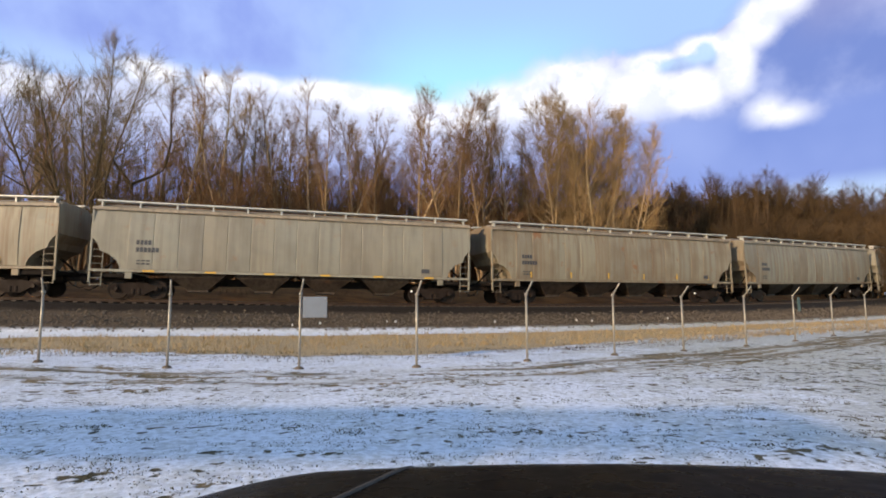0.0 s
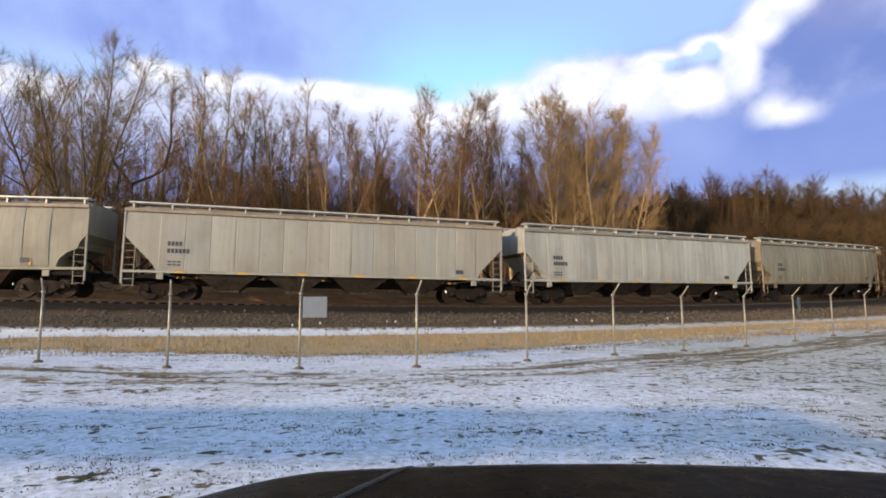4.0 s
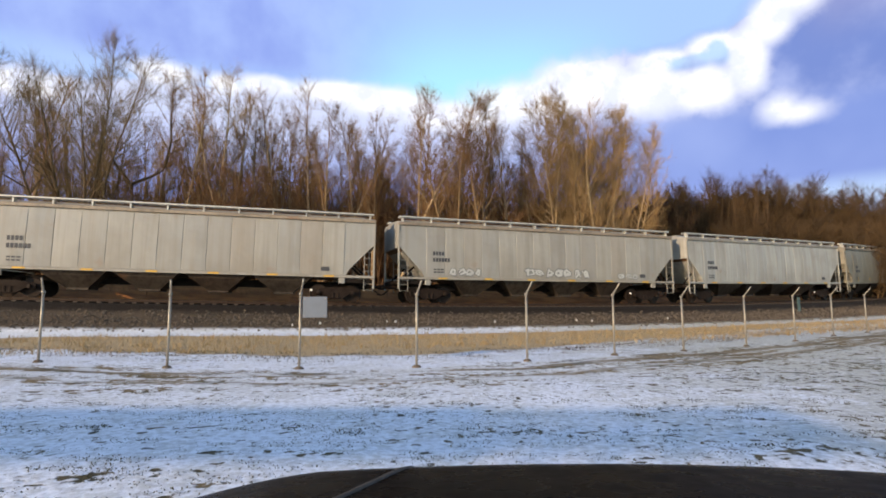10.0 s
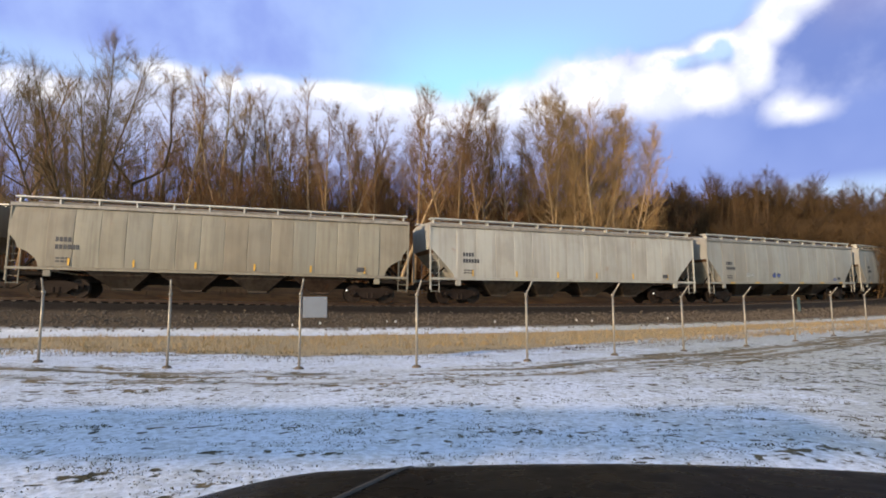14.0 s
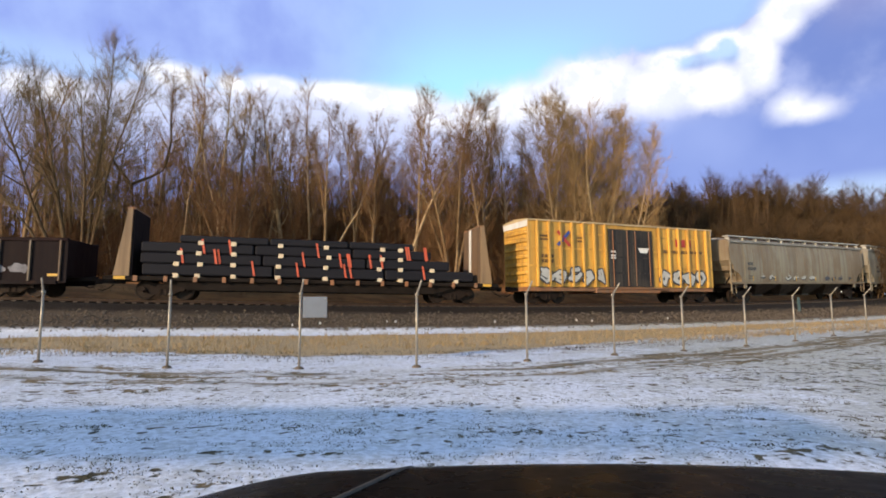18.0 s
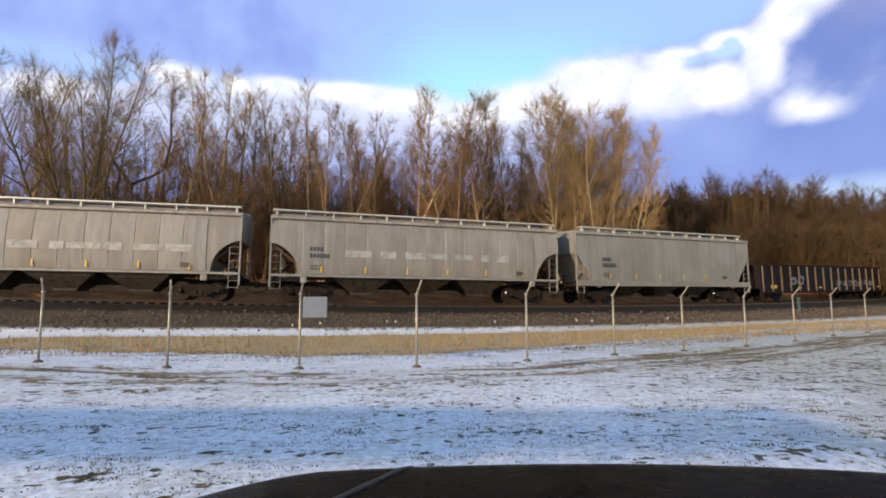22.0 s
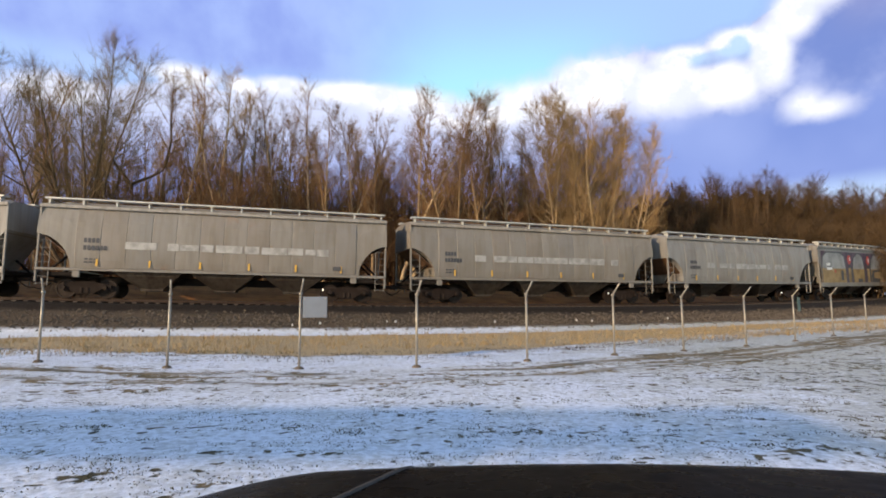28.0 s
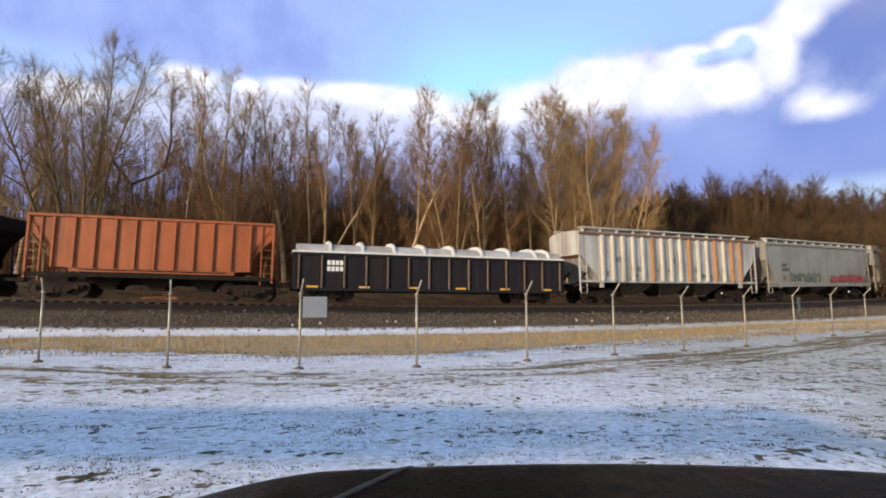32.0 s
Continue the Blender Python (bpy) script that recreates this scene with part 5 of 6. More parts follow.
def boxcar(car, L):
    part("body", Mesh().soft_box(-L / 2, L / 2, -1.46, 1.46, 0.98, 5.02, 0.03), P_YELLOW, car)
    m = Mesh().rings([[(x, y, z) for y, z in ((-1.55, 4.98), (-1.5, 5.08), (0, 5.2), (1.5, 5.08), (1.55, 4.98))] for x in (-L / 2 - 0.05, L / 2 + 0.05)])
    part("roof", m, P_ROOF, car, "faded yellow roof")
    part("underframe", Mesh().soft_box(-L / 2, L / 2, -1.4, 1.4, 0.72, 1.0, 0.03).soft_box(-2.6, 2.6, -1.5, 1.5, 0.62, 0.95, 0.03), P_RUST, car, "rust-stained underframe")
    d0, d1 = -L / 2 + 0.394 * L, -L / 2 + 0.636 * L
    ribbed_side(car, L, 7, 1.0, 4.98, 1.455, P_YELLOW, 0.13, 0.17, -L / 2 + 0.6, d0 - 0.25)
    ribbed_side(car, L, 6, 1.0, 4.98, 1.455, P_YELLOW, 0.13, 0.17, d1 + 0.6, L / 2 - 0.6)
    for side in (-1, 1):
        for z in (2.25, 3.35, 4.3):
            for a, b in ((-L / 2 + 0.1, d0 - 0.1), (d1 + 0.1, L / 2 - 0.1)):
                part("side_sheet", Mesh().soft_box(a, b, -0.03, 0, z - 0.05, z + 0.05, 0.008), P_YELLOW, car, "", pose(0, side * 1.46, 0, 0, 0, 0 if side < 0 else 180) if side < 0 else pose(a + b, side * 1.46, 0, 0, 0, 180))
        dw = (d1 - d0) / 2
        for k in range(2):
            xm = d0 + dw * (k + 0.5)
            door = part("door", Mesh().soft_box(-dw / 2 + 0.01, dw / 2 - 0.01, -0.09, 0, 1.0, 4.72, 0.015), P_DOOR, car, "black sliding door", pose(xm, side * 1.47, 0, 0, 0, 0 if side < 0 else 180))
            for o in (-0.32, 0.32):
                part("door_bar", Mesh().tube([(o * dw, -0.12, 1.05), (o * dw, -0.12, 4.65)], 0.03, 6), P_RUST, door)
            for z in (1.9, 2.9, 3.8):
                part("door_rib", Mesh().soft_box(-dw / 2 + 0.05, dw / 2 - 0.05, -0.11, -0.085, z - 0.04, z + 0.04, 0.008), P_DOOR, door)
        part("door_track", Mesh().soft_box(d0 - 1.0, d1 + 1.0, -0.12, 0.12, 0.86, 0.98, 0.02), P_RUST, car, "", pose(0, side * 1.5, 0))
    for sx in (-1, 1):
        for k in range(7):
            part("end_rib", cached("end_rib", lambda: Mesh().soft_box(-0.07, 0.07, -1.3, 1.3, -0.13, 0.13, 0.06).done("end_rib")), P_YELLOW, car, "", pose(sx * (L / 2 + 0.02), 0, 1.35 + k * 0.49))
        part("end_panel", Mesh().soft_box(-0.02, 0.02, -1.44, 1.44, 4.62, 5.02, 0.008), P_COVER, car, "white panel at the top of the end", pose(sx * (L / 2 + 0.03), 0, 0))
    # painted emblem and panels of plain bars
    for a, mat in ((45, M_RED), (-45, M_BLUE)):
        part("emblem", Mesh().soft_box(-0.62, 0.62, -0.012, 0, -0.10, 0.10, 0.004), mat, car, "crossed red and blue arrows", pose(-L / 2 + 0.165 * L, -1.578, 3.95) @ pose(0, 0, 0, 0, a, 0))
    part("lettering", bars(((-L / 2 + 0.055 * L, 4.02, 1), (-L / 2 + 0.055 * L, 3.8, 1), (-L / 2 + 0.235 * L, 3.98, 1), (-L / 2 + 0.235 * L, 3.76, 1)), 0.12, 0.6, 0.1), M_BROWN_MARK, car, "small dark lettering bars", pose(0, -1.497, 0))
    part("lettering", bars(((L / 2 - 0.225 * L, 3.75, 3),), 0.5, 0.34, 0.18), M_RED, car, "large faded red bars", pose(0, -1.497, 0))
    part("lettering", bars(((L / 2 - 0.30 * L, 3.30, 9),), 0.2, 0.30, 0.1), M_BROWN_MARK, car, "brown lettering bars", pose(0, -1.497, 0))
    part("lettering", bars(((-L / 2 + 0.06 * L, 2.75, 4), (-L / 2 + 0.06 * L, 2.45, 4)), 0.2, 0.17, 0.06), M_BROWN_MARK, car, "", pose(0, -1.497, 0))
    part("door_mark", bars(((d0 + 0.16, 3.2, 2), (d0 + 0.16, 2.95, 2), (d0 + 0.16, 2.8, 2)), 0.12, 0.16, 0.04), M_WHITE_MARK, car, "", pose(0, -1.575, 0))
    wedge = Mesh().add([(-0.45, 0, 0.2), (0.45, 0, 0.2), (0.28, 0, -0.12), (-0.28, 0, -0.12), (-0.45, -0.01, 0.2), (0.45, -0.01, 0.2), (0.28, -0.01, -0.12), (-0.28, -0.01, -0.12)],
                       [(7, 6, 5, 4), (0, 1, 5, 4), (2, 3, 7, 6), (1, 2, 6, 5), (3, 0, 4, 7)])
    part("door_emblem", wedge, M_WHITE_MARK, car, "white wedge emblem", pose(d1 - 0.8, -1.575, 3.35))
    throw_up(car, -L / 2 + 0.7, d0 - 0.2, 1.1, 2.25, 5, 3)
    throw_up(car, d1 + 0.3, L / 2 - 0.7, 1.1, 2.2, 4, 8)


def throw_up(car, x0, x1, z0, z1, count, seed, y=-1.58, colors=None):
    """Painted letters that spell nothing: bent strokes with dark outlines and pale fills."""
    rng = random.Random(seed)
    fill, line = (M_SILVER, M_BLACK_MARK) if colors is None else colors
    w, h = (x1 - x0) / count, z1 - z0

    def ribbon(m, a, b, wide, dy):
        d = Vector((b[0] - a[0], b[1] - a[1]))
        if d.length < 1e-4:
            return
        d.normalize()
        ring = []
        for end, sgn in ((a, -1), (b, 1)):
            for k in range(5):
                t = math.pi * (k / 4 - 0.5)
                ox, oz = d.x * math.cos(t) * sgn - d.y * math.sin(t) * sgn, d.y * math.cos(t) * sgn + d.x * math.sin(t) * sgn
                ring.append((end[0] + ox * wide, dy, end[1] + oz * wide))
        m.rings([ring, [(p[0], dy - 0.002, p[2]) for p in ring]])

    for k in range(count):
        cx = x0 + (k + 0.5) * w
        slant = rng.uniform(-0.15, 0.25)
        turn, way = rng.uniform(0, 6.28), rng.choice((-1, 1))
        pts = [(1 + 1.25 * math.cos(turn + way * 1.15 * q) * rng.uniform(0.2, 1), 1 + 1.2 * math.sin(turn + way * 1.15 * q) * rng.uniform(0.35, 1)) for q in range(6)]
        pts += [(rng.uniform(-0.2, 2.2), rng.uniform(0, 2)) for q in range(2)]
        pts = [(cx + (px - 1) * w * 0.40 + slant * (pz - 1) * h * 0.4, z0 + h * (0.14 + 0.36 * pz)) for px, pz in pts]
        r = min(w, h) * rng.uniform(0.10, 0.15)
        dark, pale = Mesh(), Mesh()
        for n_, (a, b) in enumerate(zip(pts, pts[1:])):
            ribbon(dark, a, b, r * 1.55, -0.0004 * n_)
            ribbon(pale, a, b, r * rng.uniform(0.5, 0.95), -0.005 - 0.0004 * n_)
        g = part("graffiti_letter", dark, line, car, "dark graffiti outline", pose(0, y, 0))
        part("graffiti_fill", pale, fill, g, "pale graffiti stroke")


M_RED = plain("red_mark", (0.42, 0.045, 0.035), 0.6, 0, 0.4, 4.0)
M_BLUE = plain("blue_mark", (0.04, 0.07, 0.28), 0.6, 0, 0.4, 4.0)
M_BROWN_MARK = plain("brown_mark", (0.16, 0.085, 0.03), 0.7, 0, 0.5, 6.0)
M_STRAP = plain("red_strap", (0.55, 0.10, 0.045), 0.5, 0, 0.3, 6.0)
M_BLOCK = plain("pale_timber", (0.70, 0.58, 0.40), 0.8, 0, 0.4, 6.0)
M_PURPLE = plain("graffiti_purple", (0.065, 0.03, 0.058), 0.6, 0, 0.8, 1.0)
M_SAND = plain("graffiti_sand", (0.29, 0.185, 0.065), 0.6, 0, 0.9, 0.8)
M_PEWTER = plain("graffiti_pewter", (0.25, 0.245, 0.235), 0.5, 0, 0.9, 0.7)
M_SILVER = plain("graffiti_silver", (0.46, 0.46, 0.44), 0.5, 0, 0.4, 1.0)
M_DULL = plain("graffiti_dull", (0.16, 0.16, 0.19), 0.7, 0, 0.7, 1.5, 0.05, 0.3)
M_DARKBLUE = plain("graffiti_blue", (0.05, 0.055, 0.09), 0.6, 0, 0.5, 2.0)
M_GREEN = plain("graffiti_green", (0.10, 0.13, 0.09), 0.6, 0, 0.5, 2.0)
M_CRIMSON = plain("graffiti_red", (0.42, 0.03, 0.035), 0.6, 0, 0.5, 2.0)
boxcar(*CAR_BX)


P_BULK = car_paint("bulkhead_brown", (0.15, 0.10, 0.06), rust=0.5, dirt=0.6, grime=(0.07, 0.045, 0.03))


P_FRAME = car_paint("bulkhead_frame", (0.25, 0.165, 0.09), rust=0.5, dirt=0.5, grime=(0.08, 0.05, 0.03))


def flatcar(car, L):
    part("deck", Mesh().soft_box(-L / 2, L / 2, -1.5, 1.5, 0.92, 1.12, 0.02), M_DARK, car)
    fish = Mesh().rings([[(x, y, z) for x, z in ((-L / 2 + 2.2, 0.95), (L / 2 - 2.2, 0.95), (L / 2 - 3.8, 0.48), (-L / 2 + 3.8, 0.48))] for y in (-1.3, -1.18)])
    part("side_girder", fish, M_DARK, car)
    fish = Mesh().rings([[(x, y, z) for x, z in ((-L / 2 + 2.2, 0.95), (L / 2 - 2.2, 0.95), (L / 2 - 3.8, 0.48), (-L / 2 + 3.8, 0.48))] for y in (1.18, 1.3)])
    part("side_girder", fish, M_DARK, car)
    for sx in (-1, 1):
        g = Mesh()
        for y in (-1.42, -0.5, 0.5, 1.42):
            g.rings([[(x * sx + sx * (L / 2 - 0.15), yy, z) for x, z in ((-0.25, 1.1), (-0.95, 1.1), (-0.95, 4.42), (-0.74, 4.42))] for yy in (y - 0.06, y + 0.06)])
        bk = part("bulkhead", g, P_FRAME, car, "tall steel end bulkhead")
        part("bulkhead_sheet", Mesh().rings([[(sx * (L / 2 - 0.15) + sx * x, y, z) for x, z in ((-1.05, 1.1), (-1.05, 4.42), (-0.96, 4.42), (-0.96, 1.1))] for y in (-1.42, 1.42)]), P_BULK if sx > 0 else P_BROWN, bk)
        if sx > 0:
            part("bulkhead_post", Mesh().soft_box(L / 2 - 1.27, L / 2 - 1.21, -0.16, 0.16, 1.5, 4.38, 0.02), P_COVER, bk, "pale painted post")
        part("bulkhead_cap", Mesh().soft_box(-0.18, 0.18, -1.46, 1.46, 4.38, 4.48, 0.02), P_RUST, bk, "", pose(sx * (L / 2 - 1.02), 0, 0))
    rng = random.Random(4)
    tiers = ((1.20, 0.55, -L / 2 + 1.6, L / 2 - 1.5), (1.78, 0.52, -L / 2 + 1.5, L / 2 - 2.9), (2.33, 0.5, -L / 2 + 1.5, L / 2 - 4.0), (2.86, 0.36, -L / 2 + 3.2, L / 2 - 5.0))
    for z, h, a, b in tiers:
        for k, y in enumerate((-0.75, 0.75)):
            cuts = [a, a + (b - a) * 0.36, a + (b - a) * 0.70, b]
            for q in range(3):
                part("load_block", Mesh().soft_box(cuts[q] + 0.04, cuts[q + 1] - 0.04, y - 0.70, y + 0.70, z, z + h, 0.06), P_LOAD, car, "bundle in black wrapping")
        for col in (0.16, 0.21, 0.29, 0.40, 0.52, 0.66, 0.71, 0.80, 0.87):
            x = -L / 2 + L * col + rng.uniform(-0.12, 0.12)
            if a + 0.2 < x < b - 0.2:
                part("dunnage_block", Mesh().soft_box(x - 0.13, x + 0.13, -1.52, 1.5, z - 0.12, z + 0.09, 0.015), M_BLOCK, car, "pale timber block")
    for k in range(22):
        x = rng.uniform(-L / 2 + 2.2, L / 2 - 3.0)
        z = rng.choice((1.25, 1.8, 2.3))
        part("load_strap", Mesh().add([(x, -1.47, z), (x + 0.1, -1.47, z), (x - 0.03, -1.47, z + 0.75), (x - 0.13, -1.47, z + 0.75), (x, -1.485, z), (x + 0.1, -1.485, z),
                                       (x - 0.03, -1.485, z + 0.75), (x - 0.13, -1.485, z + 0.75)], [(4, 5, 6, 7), (0, 4, 7, 3), (1, 2, 6, 5), (3, 7, 6, 2), (0, 1, 5, 4)]), M_STRAP, car, "red load strap")
    for k in range(14):
        part("stake_pocket", cached("stake", lambda: Mesh().soft_box(-0.09, 0.09, -0.08, 0, 0.86, 1.14, 0.01).done("stake_pocket")), P_RUST, car, "", pose(-L / 2 + 1.4 + k * (L - 2.8) / 13, -1.5, 0))
    for sx in (-1, 1):
        part("reflective_stripe", cached("ystripe", lambda: Mesh().soft_box(-0.25, 0.25, -0.01, 0, 0.95, 1.1, 0.003).done("reflective_stripe")), M_YELLOW, car, "", pose(sx * (L / 2 - 0.7), -1.505, 0))


flatcar(*CAR_FL)


def gondola(car, L, top, low, paint, ribs, rib_mat):
    for side in (-1, 1):
        part("side_wall", Mesh().soft_box(-L / 2, L / 2, -0.04, 0.04, low, top, 0.015), paint, car, "", pose(0, side * 1.42, 0))
        part("top_rail", Mesh().soft_box(-L / 2, L / 2, -0.08, 0.08, top - 0.1, top + 0.06, 0.02), paint, car, "", pose(0, side * 1.46, 0))
        part("side_sill", Mesh().soft_box(-L / 2 + 0.4, L / 2 - 0.4, -0.06, 0.06, low - 0.05, low + 0.14, 0.02), paint, car, "", pose(0, side * 1.46, 0))
    for sx in (-1, 1):
        part("end_wall", Mesh().soft_box(-0.05, 0.05, -1.42, 1.42, 0.95, top, 0.02), paint, car, "", pose(sx * (L / 2 - 0.05), 0, 0))
    part("floor", Mesh().soft_box(-L / 2 + 0.1, L / 2 - 0.1, -1.4, 1.4, 0.95, 1.1, 0.02), M_DARK, car)
    ribbed_side(car, L, ribs, low + 0.1, top - 0.06, 1.455, rib_mat, 0.085, 0.11)


gondola(*CAR_GO, 2.72, 0.62, P_BROWN, 16, P_RIBTAN := car_paint("post_brown", (0.105, 0.062, 0.036), rust=0.3, dirt=0.4))
car_, len_ = CAR_GO
for a, w_, h_ in ((0.09, 0.8, 0.26), (0.28, 0.5, 0.1), (0.44, 0.4, 0.1), (0.97, 0.45, 0.12)):
    part("reflective_stripe", Mesh().box(-w_ / 2, w_ / 2, -0.012, 0, 0, h_), M_YELLOW, car_, "", pose(-len_ / 2 + a * len_, -1.465, 0.95))
throw_up(car_, -len_ / 2 + 4.1, -len_ / 2 + 6.4, 1.0, 2.0, 2, 51, -1.465, (M_DULL, P_BROWN))
throw_up(car_, -len_ / 2 + 11.6, -len_ / 2 + 18.6, 1.0, 1.7, 7, 52, -1.465, (M_DULL, P_BROWN))
gondola(*CAR_GV, 2.52, 0.62, P_BLACK, 14, P_RIBTAN)


P_COVER_GREY = car_paint("cover_grey", (0.47, 0.47, 0.46), rust=0.3, dirt=0.5, grime=(0.25, 0.22, 0.19), tint=0.25)


def covers(car, L):
    n = 9
    w = (L - 0.3) / n
    def shell(r0, w_, lift):
        prof = [(-1.5 * r0, 0.0), (-1.46 * r0, 0.22), (-1.2 * r0, 0.52), (-0.6 * r0, 0.70), (0, 0.74), (0.6 * r0, 0.70), (1.2 * r0, 0.52), (1.46 * r0, 0.22), (1.5 * r0, 0)]
        return Mesh().rings([[(x, y, z * lift) for y, z in prof] for x in (-w_ / 2, w_ / 2)])
    me = shell(0.97, w * 0.99, 0.70).done("cover")
    hoop = shell(1.02, 0.15, 0.95).done("hoop")
    part("cover_rail", Mesh().soft_box(-L / 2 - 0.05, L / 2 + 0.05, -1.54, 1.54, 2.56, 2.68, 0.03), P_COVER, car, "white rim of the covers")
    for k in range(n):
        part("arched_cover", me, P_COVER_GREY, car, "white arched steel cover", pose(-(L - 0.3) / 2 + (k + 0.5) * w, 0, 2.64))
        part("cover_hoop", hoop, P_COVER, car, "", pose(-(L - 0.3) / 2 + (k + 1) * w - (w / 2 if k == n - 1 else 0), 0, 2.645))
    part("stencilled_mark", bars(((-L / 2 + 1.75, 1.95, 4), (-L / 2 + 1.75, 1.62, 4)), 0.24, 0.17, 0.05), M_WHITE_MARK, car, "white stencilled marks", pose(0, -1.47, 0))["kind"] = "stuff"
    for k in range(6):
        part("reflective_stripe", cached("ys2", lambda: Mesh().box(-0.3, 0.3, -0.012, 0, 0, 0.1).done("reflective_stripe")), M_YELLOW, car, "", pose(-L / 2 + 1.0 + k * (L - 2.2) / 5, -1.53, 0.74))


covers(*CAR_GV)


def open_hopper(car, L, paint):
    top, low = 3.92, 1.45
    def tub(x):
        return [(x, y, z) for y, z in ((-1.42, low), (-1.42, top), (-1.34, top), (-1.34, low + 0.1), (1.34, low + 0.1), (1.34, top), (1.42, top), (1.42, low))]
    part("body", Mesh().rings([tub(x) for x in (-L / 2 + 1.1, L / 2 - 1.1)]), paint, car)
    for sx in (-1, 1):
        slope = Mesh().rings([[(sx * x, y, z) for x, z in ((L / 2 - 1.9, low - 0.1), (L / 2 - 0.1, top - 0.7), (L / 2 - 0.1, top), (L / 2 - 1.15, top), (L / 2 - 1.15, low + 0.3))] for y in (-1.36, 1.36)])
        part("slope_end", slope, paint, car)
        for side in (-1, 1):
            part("end_post", Mesh().soft_box(-0.06, 0.06, -0.06, 0.06, 0.9, top + 0.02, 0.012), paint, car, "", pose(sx * (L / 2 - 0.08), side * 1.4, 0))
            lad = Mesh().box(-0.03, 0.03, -0.03, 0.03, 0.8, top)
            for k in range(7):
                lad.box(-0.02, 0.55, -0.015, 0.015, 1.0 + k * 0.4, 1.03 + k * 0.4)
            part("ladder", lad, paint, car, "", pose(sx * (L / 2 - 0.65), side * 1.4, 0, 0, 0, 0 if sx > 0 else 180))
    for side in (-1, 1):
        part("top_rail", Mesh().soft_box(-L / 2, L / 2, -0.07, 0.07, top - 0.06, top + 0.08, 0.02), paint, car, "", pose(0, side * 1.43, 0))
        part("side_sill", Mesh().soft_box(-L / 2, L / 2, -0.06, 0.06, 1.0, 1.2, 0.02), M_DARK, car, "", pose(0, side * 1.4, 0))
        part("hopper_sheet", Mesh().soft_box(-L / 2 + 1.9, L / 2 - 1.9, -0.03, 0.03, 1.25, 1.5, 0.01), paint, car, "", pose(0, side * 1.36, 0))
    ribbed_side(car, L, 11, low, top - 0.05, 1.415, paint, 0.1, 0.12, -L / 2 + 1.2, L / 2 - 1.2)
    part("center_sill", Mesh().soft_box(-L / 2 + 0.2, L / 2 - 0.2, -0.25, 0.25, 0.7, 1.1, 0.02), M_DARK, car)
    bw = (L - 4.6) / 3
    for k in range(3):
        part("hopper_bay", cached(("obay",), lambda: bay_mesh(bw, 0.55)), M_DARK, car, "", pose(-(L - 4.6) / 2 + (k + 0.5) * bw, 0, 0))


open_hopper(*CAR_O, P_ORANGE)
open_hopper(*CAR_L, P_BROWN)
P_POST = [car_paint("pale_post", (0.58, 0.54, 0.46), rust=0.5, dirt=0.3), car_paint("rust_post", (0.42, 0.19, 0.07), rust=0.6, dirt=0.3)]


def rib_hopper(car, L):
    me = Mesh().soft_box(-0.085, 0.085, -0.2, 0, SILL, EAVE - 0.14, 0.015).done("side_post")
    for side in (-1, 1):
        for k in range(16):
            part("side_post", me, P_POST[1 if k in (5, 9, 12, 14, 15) else 0], car, "", pose(-L / 2 + 1.75 + k * (L - 3.5) / 15, side * 1.5, 0, 0, 0, 0 if side < 0 else 180))
    rng = random.Random(9)
    m = Mesh()
    for k in range(16):
        x = -L / 2 + 2.0 + rng.uniform(0, 1) * (L - 4.6)
        z = rng.choice((1.65, 2.0, 2.6))
        m.box(x, x + rng.uniform(0.2, 0.45), -0.01, 0, z, z + rng.uniform(0.2, 0.4))
    part("faded_lettering", m, M_GREY_MARK, car, "worn dark lettering patches", pose(0, -1.52, 0))["kind"] = "stuff"


rib_hopper(*CAR_R)
# graffiti on the smooth-sided cars
throw_up(CAR_J1[0], -CAR_J1[1] / 2 + 3.2, -CAR_J1[1] / 2 + 8.0, 1.45, 2.15, 6, 21, -1.56, (M_GREEN, M_BLACK_MARK))
throw_up(CAR_J1[0], -CAR_J1[1] / 2 + 9.2, CAR_J1[1] / 2 - 1.4, 1.25, 2.1, 10, 22, -1.60, (M_CRIMSON, M_BLACK_MARK))


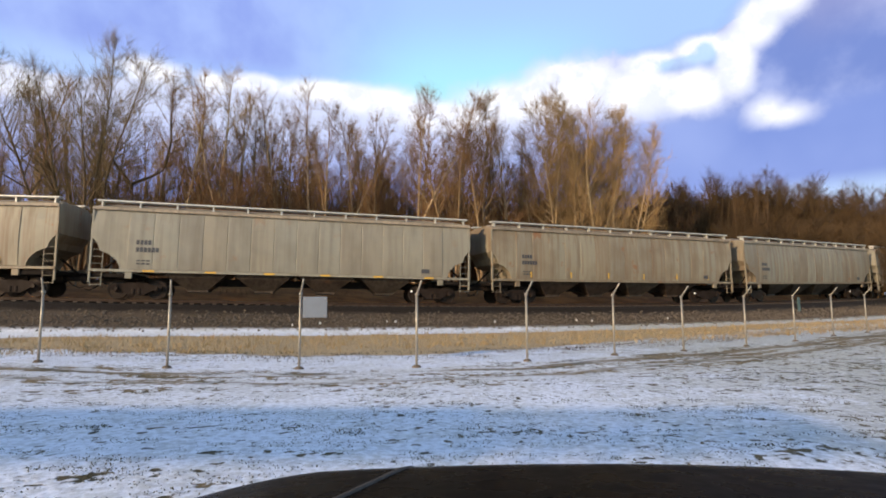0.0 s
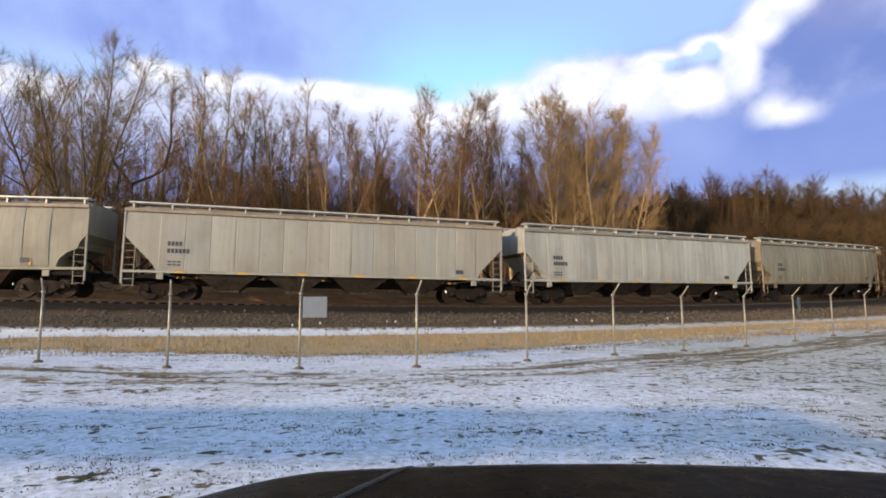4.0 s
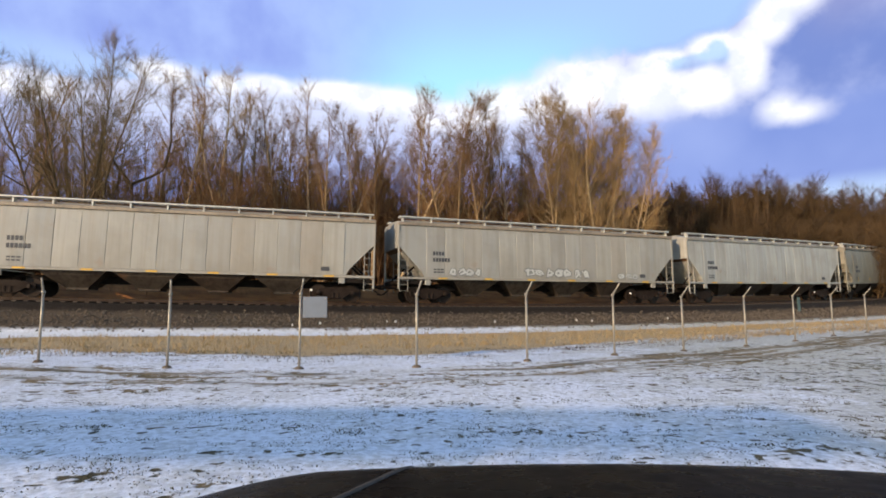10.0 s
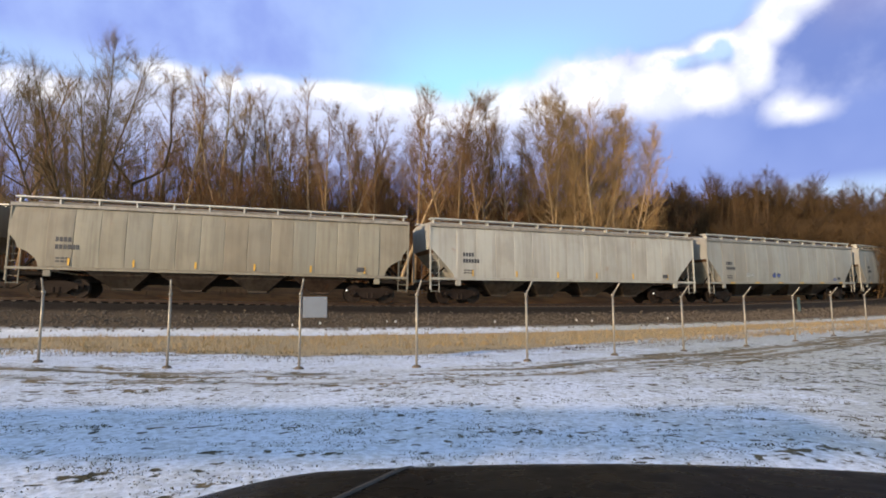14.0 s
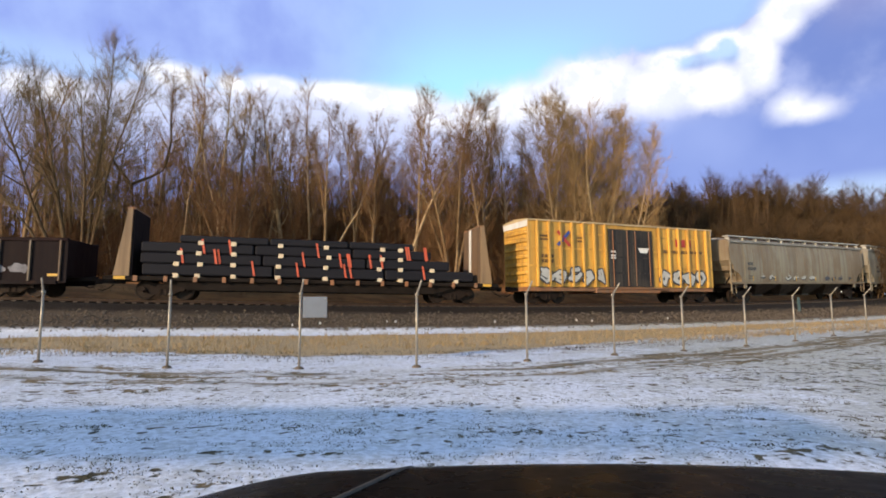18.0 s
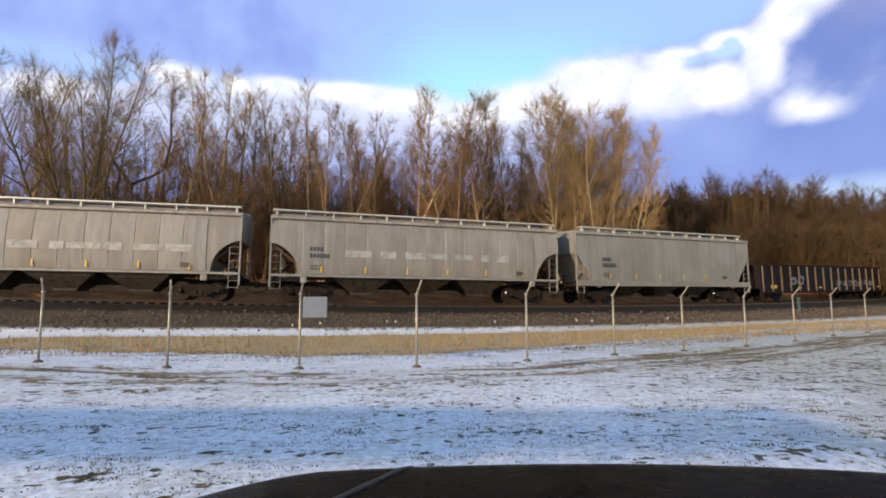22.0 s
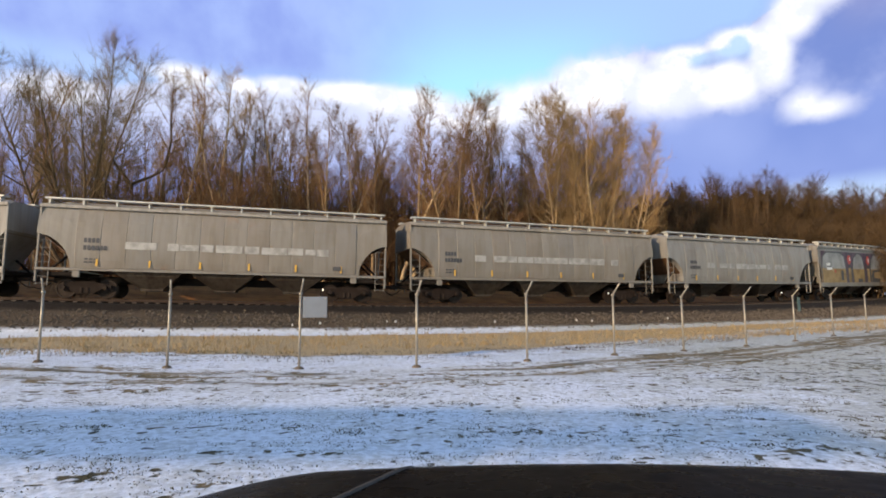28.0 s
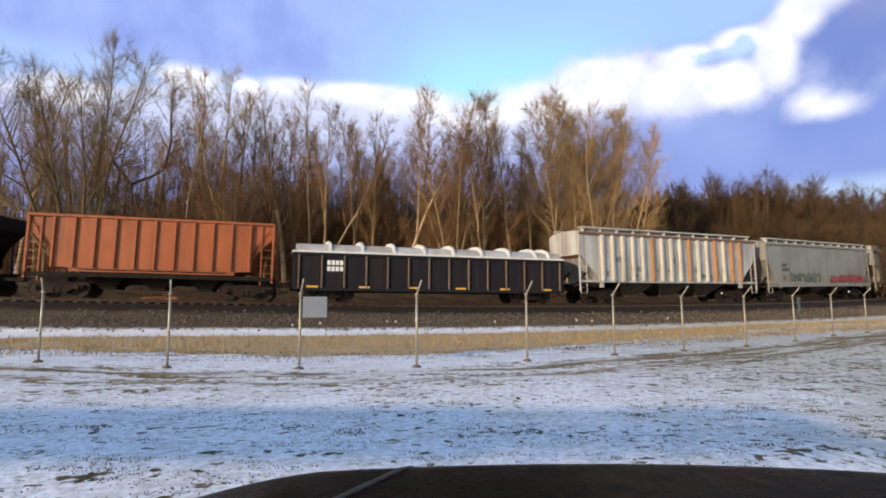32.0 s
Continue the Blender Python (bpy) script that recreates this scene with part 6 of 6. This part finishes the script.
def big_piece(car, L):
    """A whole-car painting: a violet ground, sand and silver forms with black outlines, red discs."""
    def shape(name, pts, mat, y, label=""):
        m = Mesh().rings([[(-L / 2 + a * L, y, 1.05 + b * 3.05) for a, b in pts], [(-L / 2 + a * L, y - 0.003, 1.05 + b * 3.05) for a, b in pts]])
        return part(name, m, mat, car, label)

    def round_(cx, cz, rx, rz, n=16):
        return [(cx + rx * math.cos(2 * math.pi * k / n), cz + rz * math.sin(2 * math.pi * k / n)) for k in range(n)]

    shape("graffiti_ground", [(0.07, 0.03), (0.98, 0.03), (0.98, 0.97), (0.03, 0.97), (0.03, 0.6)], M_PURPLE, -1.562, "purple graffiti ground")
    for a, b in ((0.02, 0.33), (0.40, 0.575), (0.645, 0.905)):
        shape("graffiti_outline", [(a + 0.015, 0.02), (b, 0.02), (b, 0.5), (b - 0.02, 0.86), (b - 0.06, 0.97), (a + 0.07, 0.97), (a + 0.02, 0.82), (a, 0.5)], M_BLACK_MARK, -1.566)
        shape("graffiti_form", [(a + 0.022, 0.05), (b - 0.012, 0.05), (b - 0.012, 0.52), (a + 0.012, 0.52)], M_SAND, -1.570, "sand-coloured graffiti form")
        shape("graffiti_form", [(a + 0.012, 0.50), (b - 0.012, 0.50), (b - 0.03, 0.84), (b - 0.07, 0.93), (a + 0.075, 0.93), (a + 0.03, 0.8)], M_PEWTER, -1.573, "silver graffiti form")
    for x in (0.345, 0.60):
        shape("graffiti_outline", [(x - 0.005, 0.0), (x + 0.055, 0.0), (x + 0.055, 0.56), (x - 0.005, 0.56)], M_BLACK_MARK, -1.568)
        shape("graffiti_form", [(x + 0.008, 0.04), (x + 0.04, 0.04), (x + 0.04, 0.52), (x + 0.008, 0.52)], M_SAND, -1.572)
        shape("graffiti_outline", round_(x + 0.025, 0.76, 0.032, 0.20), M_BLACK_MARK, -1.568)
        disc = shape("graffiti_disc", round_(x + 0.025, 0.76, 0.023, 0.14), M_RED, -1.572, "red disc")
        shape("graffiti_glint", round_(x + 0.034, 0.77, 0.005, 0.07, 10), M_WHITE_MARK, -1.576)
    shape("graffiti_slot", [(0.255, 0.18), (0.285, 0.18), (0.285, 0.42), (0.28, 0.46), (0.26, 0.46), (0.255, 0.42)], M_BLACK_MARK, -1.577)
    shape("graffiti_slot", [(0.47, 0.12), (0.53, 0.12), (0.53, 0.22), (0.47, 0.22)], M_BLACK_MARK, -1.577)
    shape("graffiti_slot", [(0.67, 0.10), (0.78, 0.10), (0.79, 0.22), (0.70, 0.24), (0.70, 0.40), (0.78, 0.44), (0.80, 0.50), (0.68, 0.46), (0.665, 0.3)], M_BLACK_MARK, -1.577)
    for x, z in ((0.185, 0.42), (0.835, 0.17)):
        for r in (0, 90):
            part("graffiti_cross", Mesh().soft_box(-0.17, 0.17, -0.006, 0, -0.05, 0.05, 0.002), M_RED, car, "small red cross", pose(-L / 2 + x * L, -1.578, 1.05 + z * 3.05) @ pose(0, 0, 0, 0, r, 0))
    part("stencilled_mark", cached("mark", None), M_WHITE_MARK, car, "white stencilled marks", pose(-L / 2 + 1.4, -1.577, 2.45))["kind"] = "stuff"


big_piece(*CAR_G)

# tags along the foot of other hopper cars
for car_, middle_, base_ in TRAIN:
    half = (base_ + 4.0) / 2
    if abs(middle_ + 251.9) < 1:
        throw_up(car_, -half + 3.2, -half + 6.0, 1.55, 2.75, 2, 31, -1.565)
        throw_up(car_, -half + 6.6, -half + 11.2, 1.5, 2.3, 4, 32, -1.565)
        throw_up(car_, half - 6.8, half - 3.6, 1.55, 2.6, 3, 33, -1.565, (M_DARKBLUE, M_BLACK_MARK))
    if abs(middle_ + 144.5) < 1:
        throw_up(car_, -half + 3.0, -half + 5.0, 1.5, 2.0, 4, 34, -1.565, (M_SILVER, M_GREY_MARK))
        throw_up(car_, -half + 7.8, -half + 12.4, 1.5, 2.1, 7, 35, -1.565, (M_SILVER, M_GREY_MARK))
        throw_up(car_, half - 4.6, half - 2.9, 1.5, 1.9, 3, 36, -1.565, (M_SILVER, M_GREY_MARK))
    if abs(middle_ + 187.2) < 1:
        throw_up(car_, -half + 4.2, -half + 5.4, 1.75, 2.1, 2, 37, -1.565, (M_SILVER, M_GREY_MARK))
        throw_up(car_, -half + 7.6, -half + 8.6, 1.7, 2.15, 2, 38, -1.565, (M_BLUE, M_BLACK_MARK))
        throw_up(car_, half - 3.6, half - 2.9, 1.5, 1.8, 1, 39, -1.565, (M_BLUE, M_GREY_MARK))


# ---------------------------------------------------------------- movement
V = 16.656
SLIP = ((0, 0.12), (32, 0.12))


def motions():
    st, sv = [a for a, b in SLIP], [b for a, b in SLIP]
    for car, middle, base in TRAIN:
        rows = []
        for k in range(65):
            t = k * 0.5
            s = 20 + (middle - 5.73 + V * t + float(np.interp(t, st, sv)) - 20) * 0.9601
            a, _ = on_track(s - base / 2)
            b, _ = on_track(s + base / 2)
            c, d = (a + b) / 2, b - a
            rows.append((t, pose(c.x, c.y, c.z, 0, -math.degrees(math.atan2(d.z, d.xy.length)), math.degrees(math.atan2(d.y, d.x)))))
        walk(car, rows)
    walk(SKY, [(t, pose(0, 0, 1.37, 0, 0, -0.105 * t)) for t in (0, 8, 16, 24, 32)])


motions()
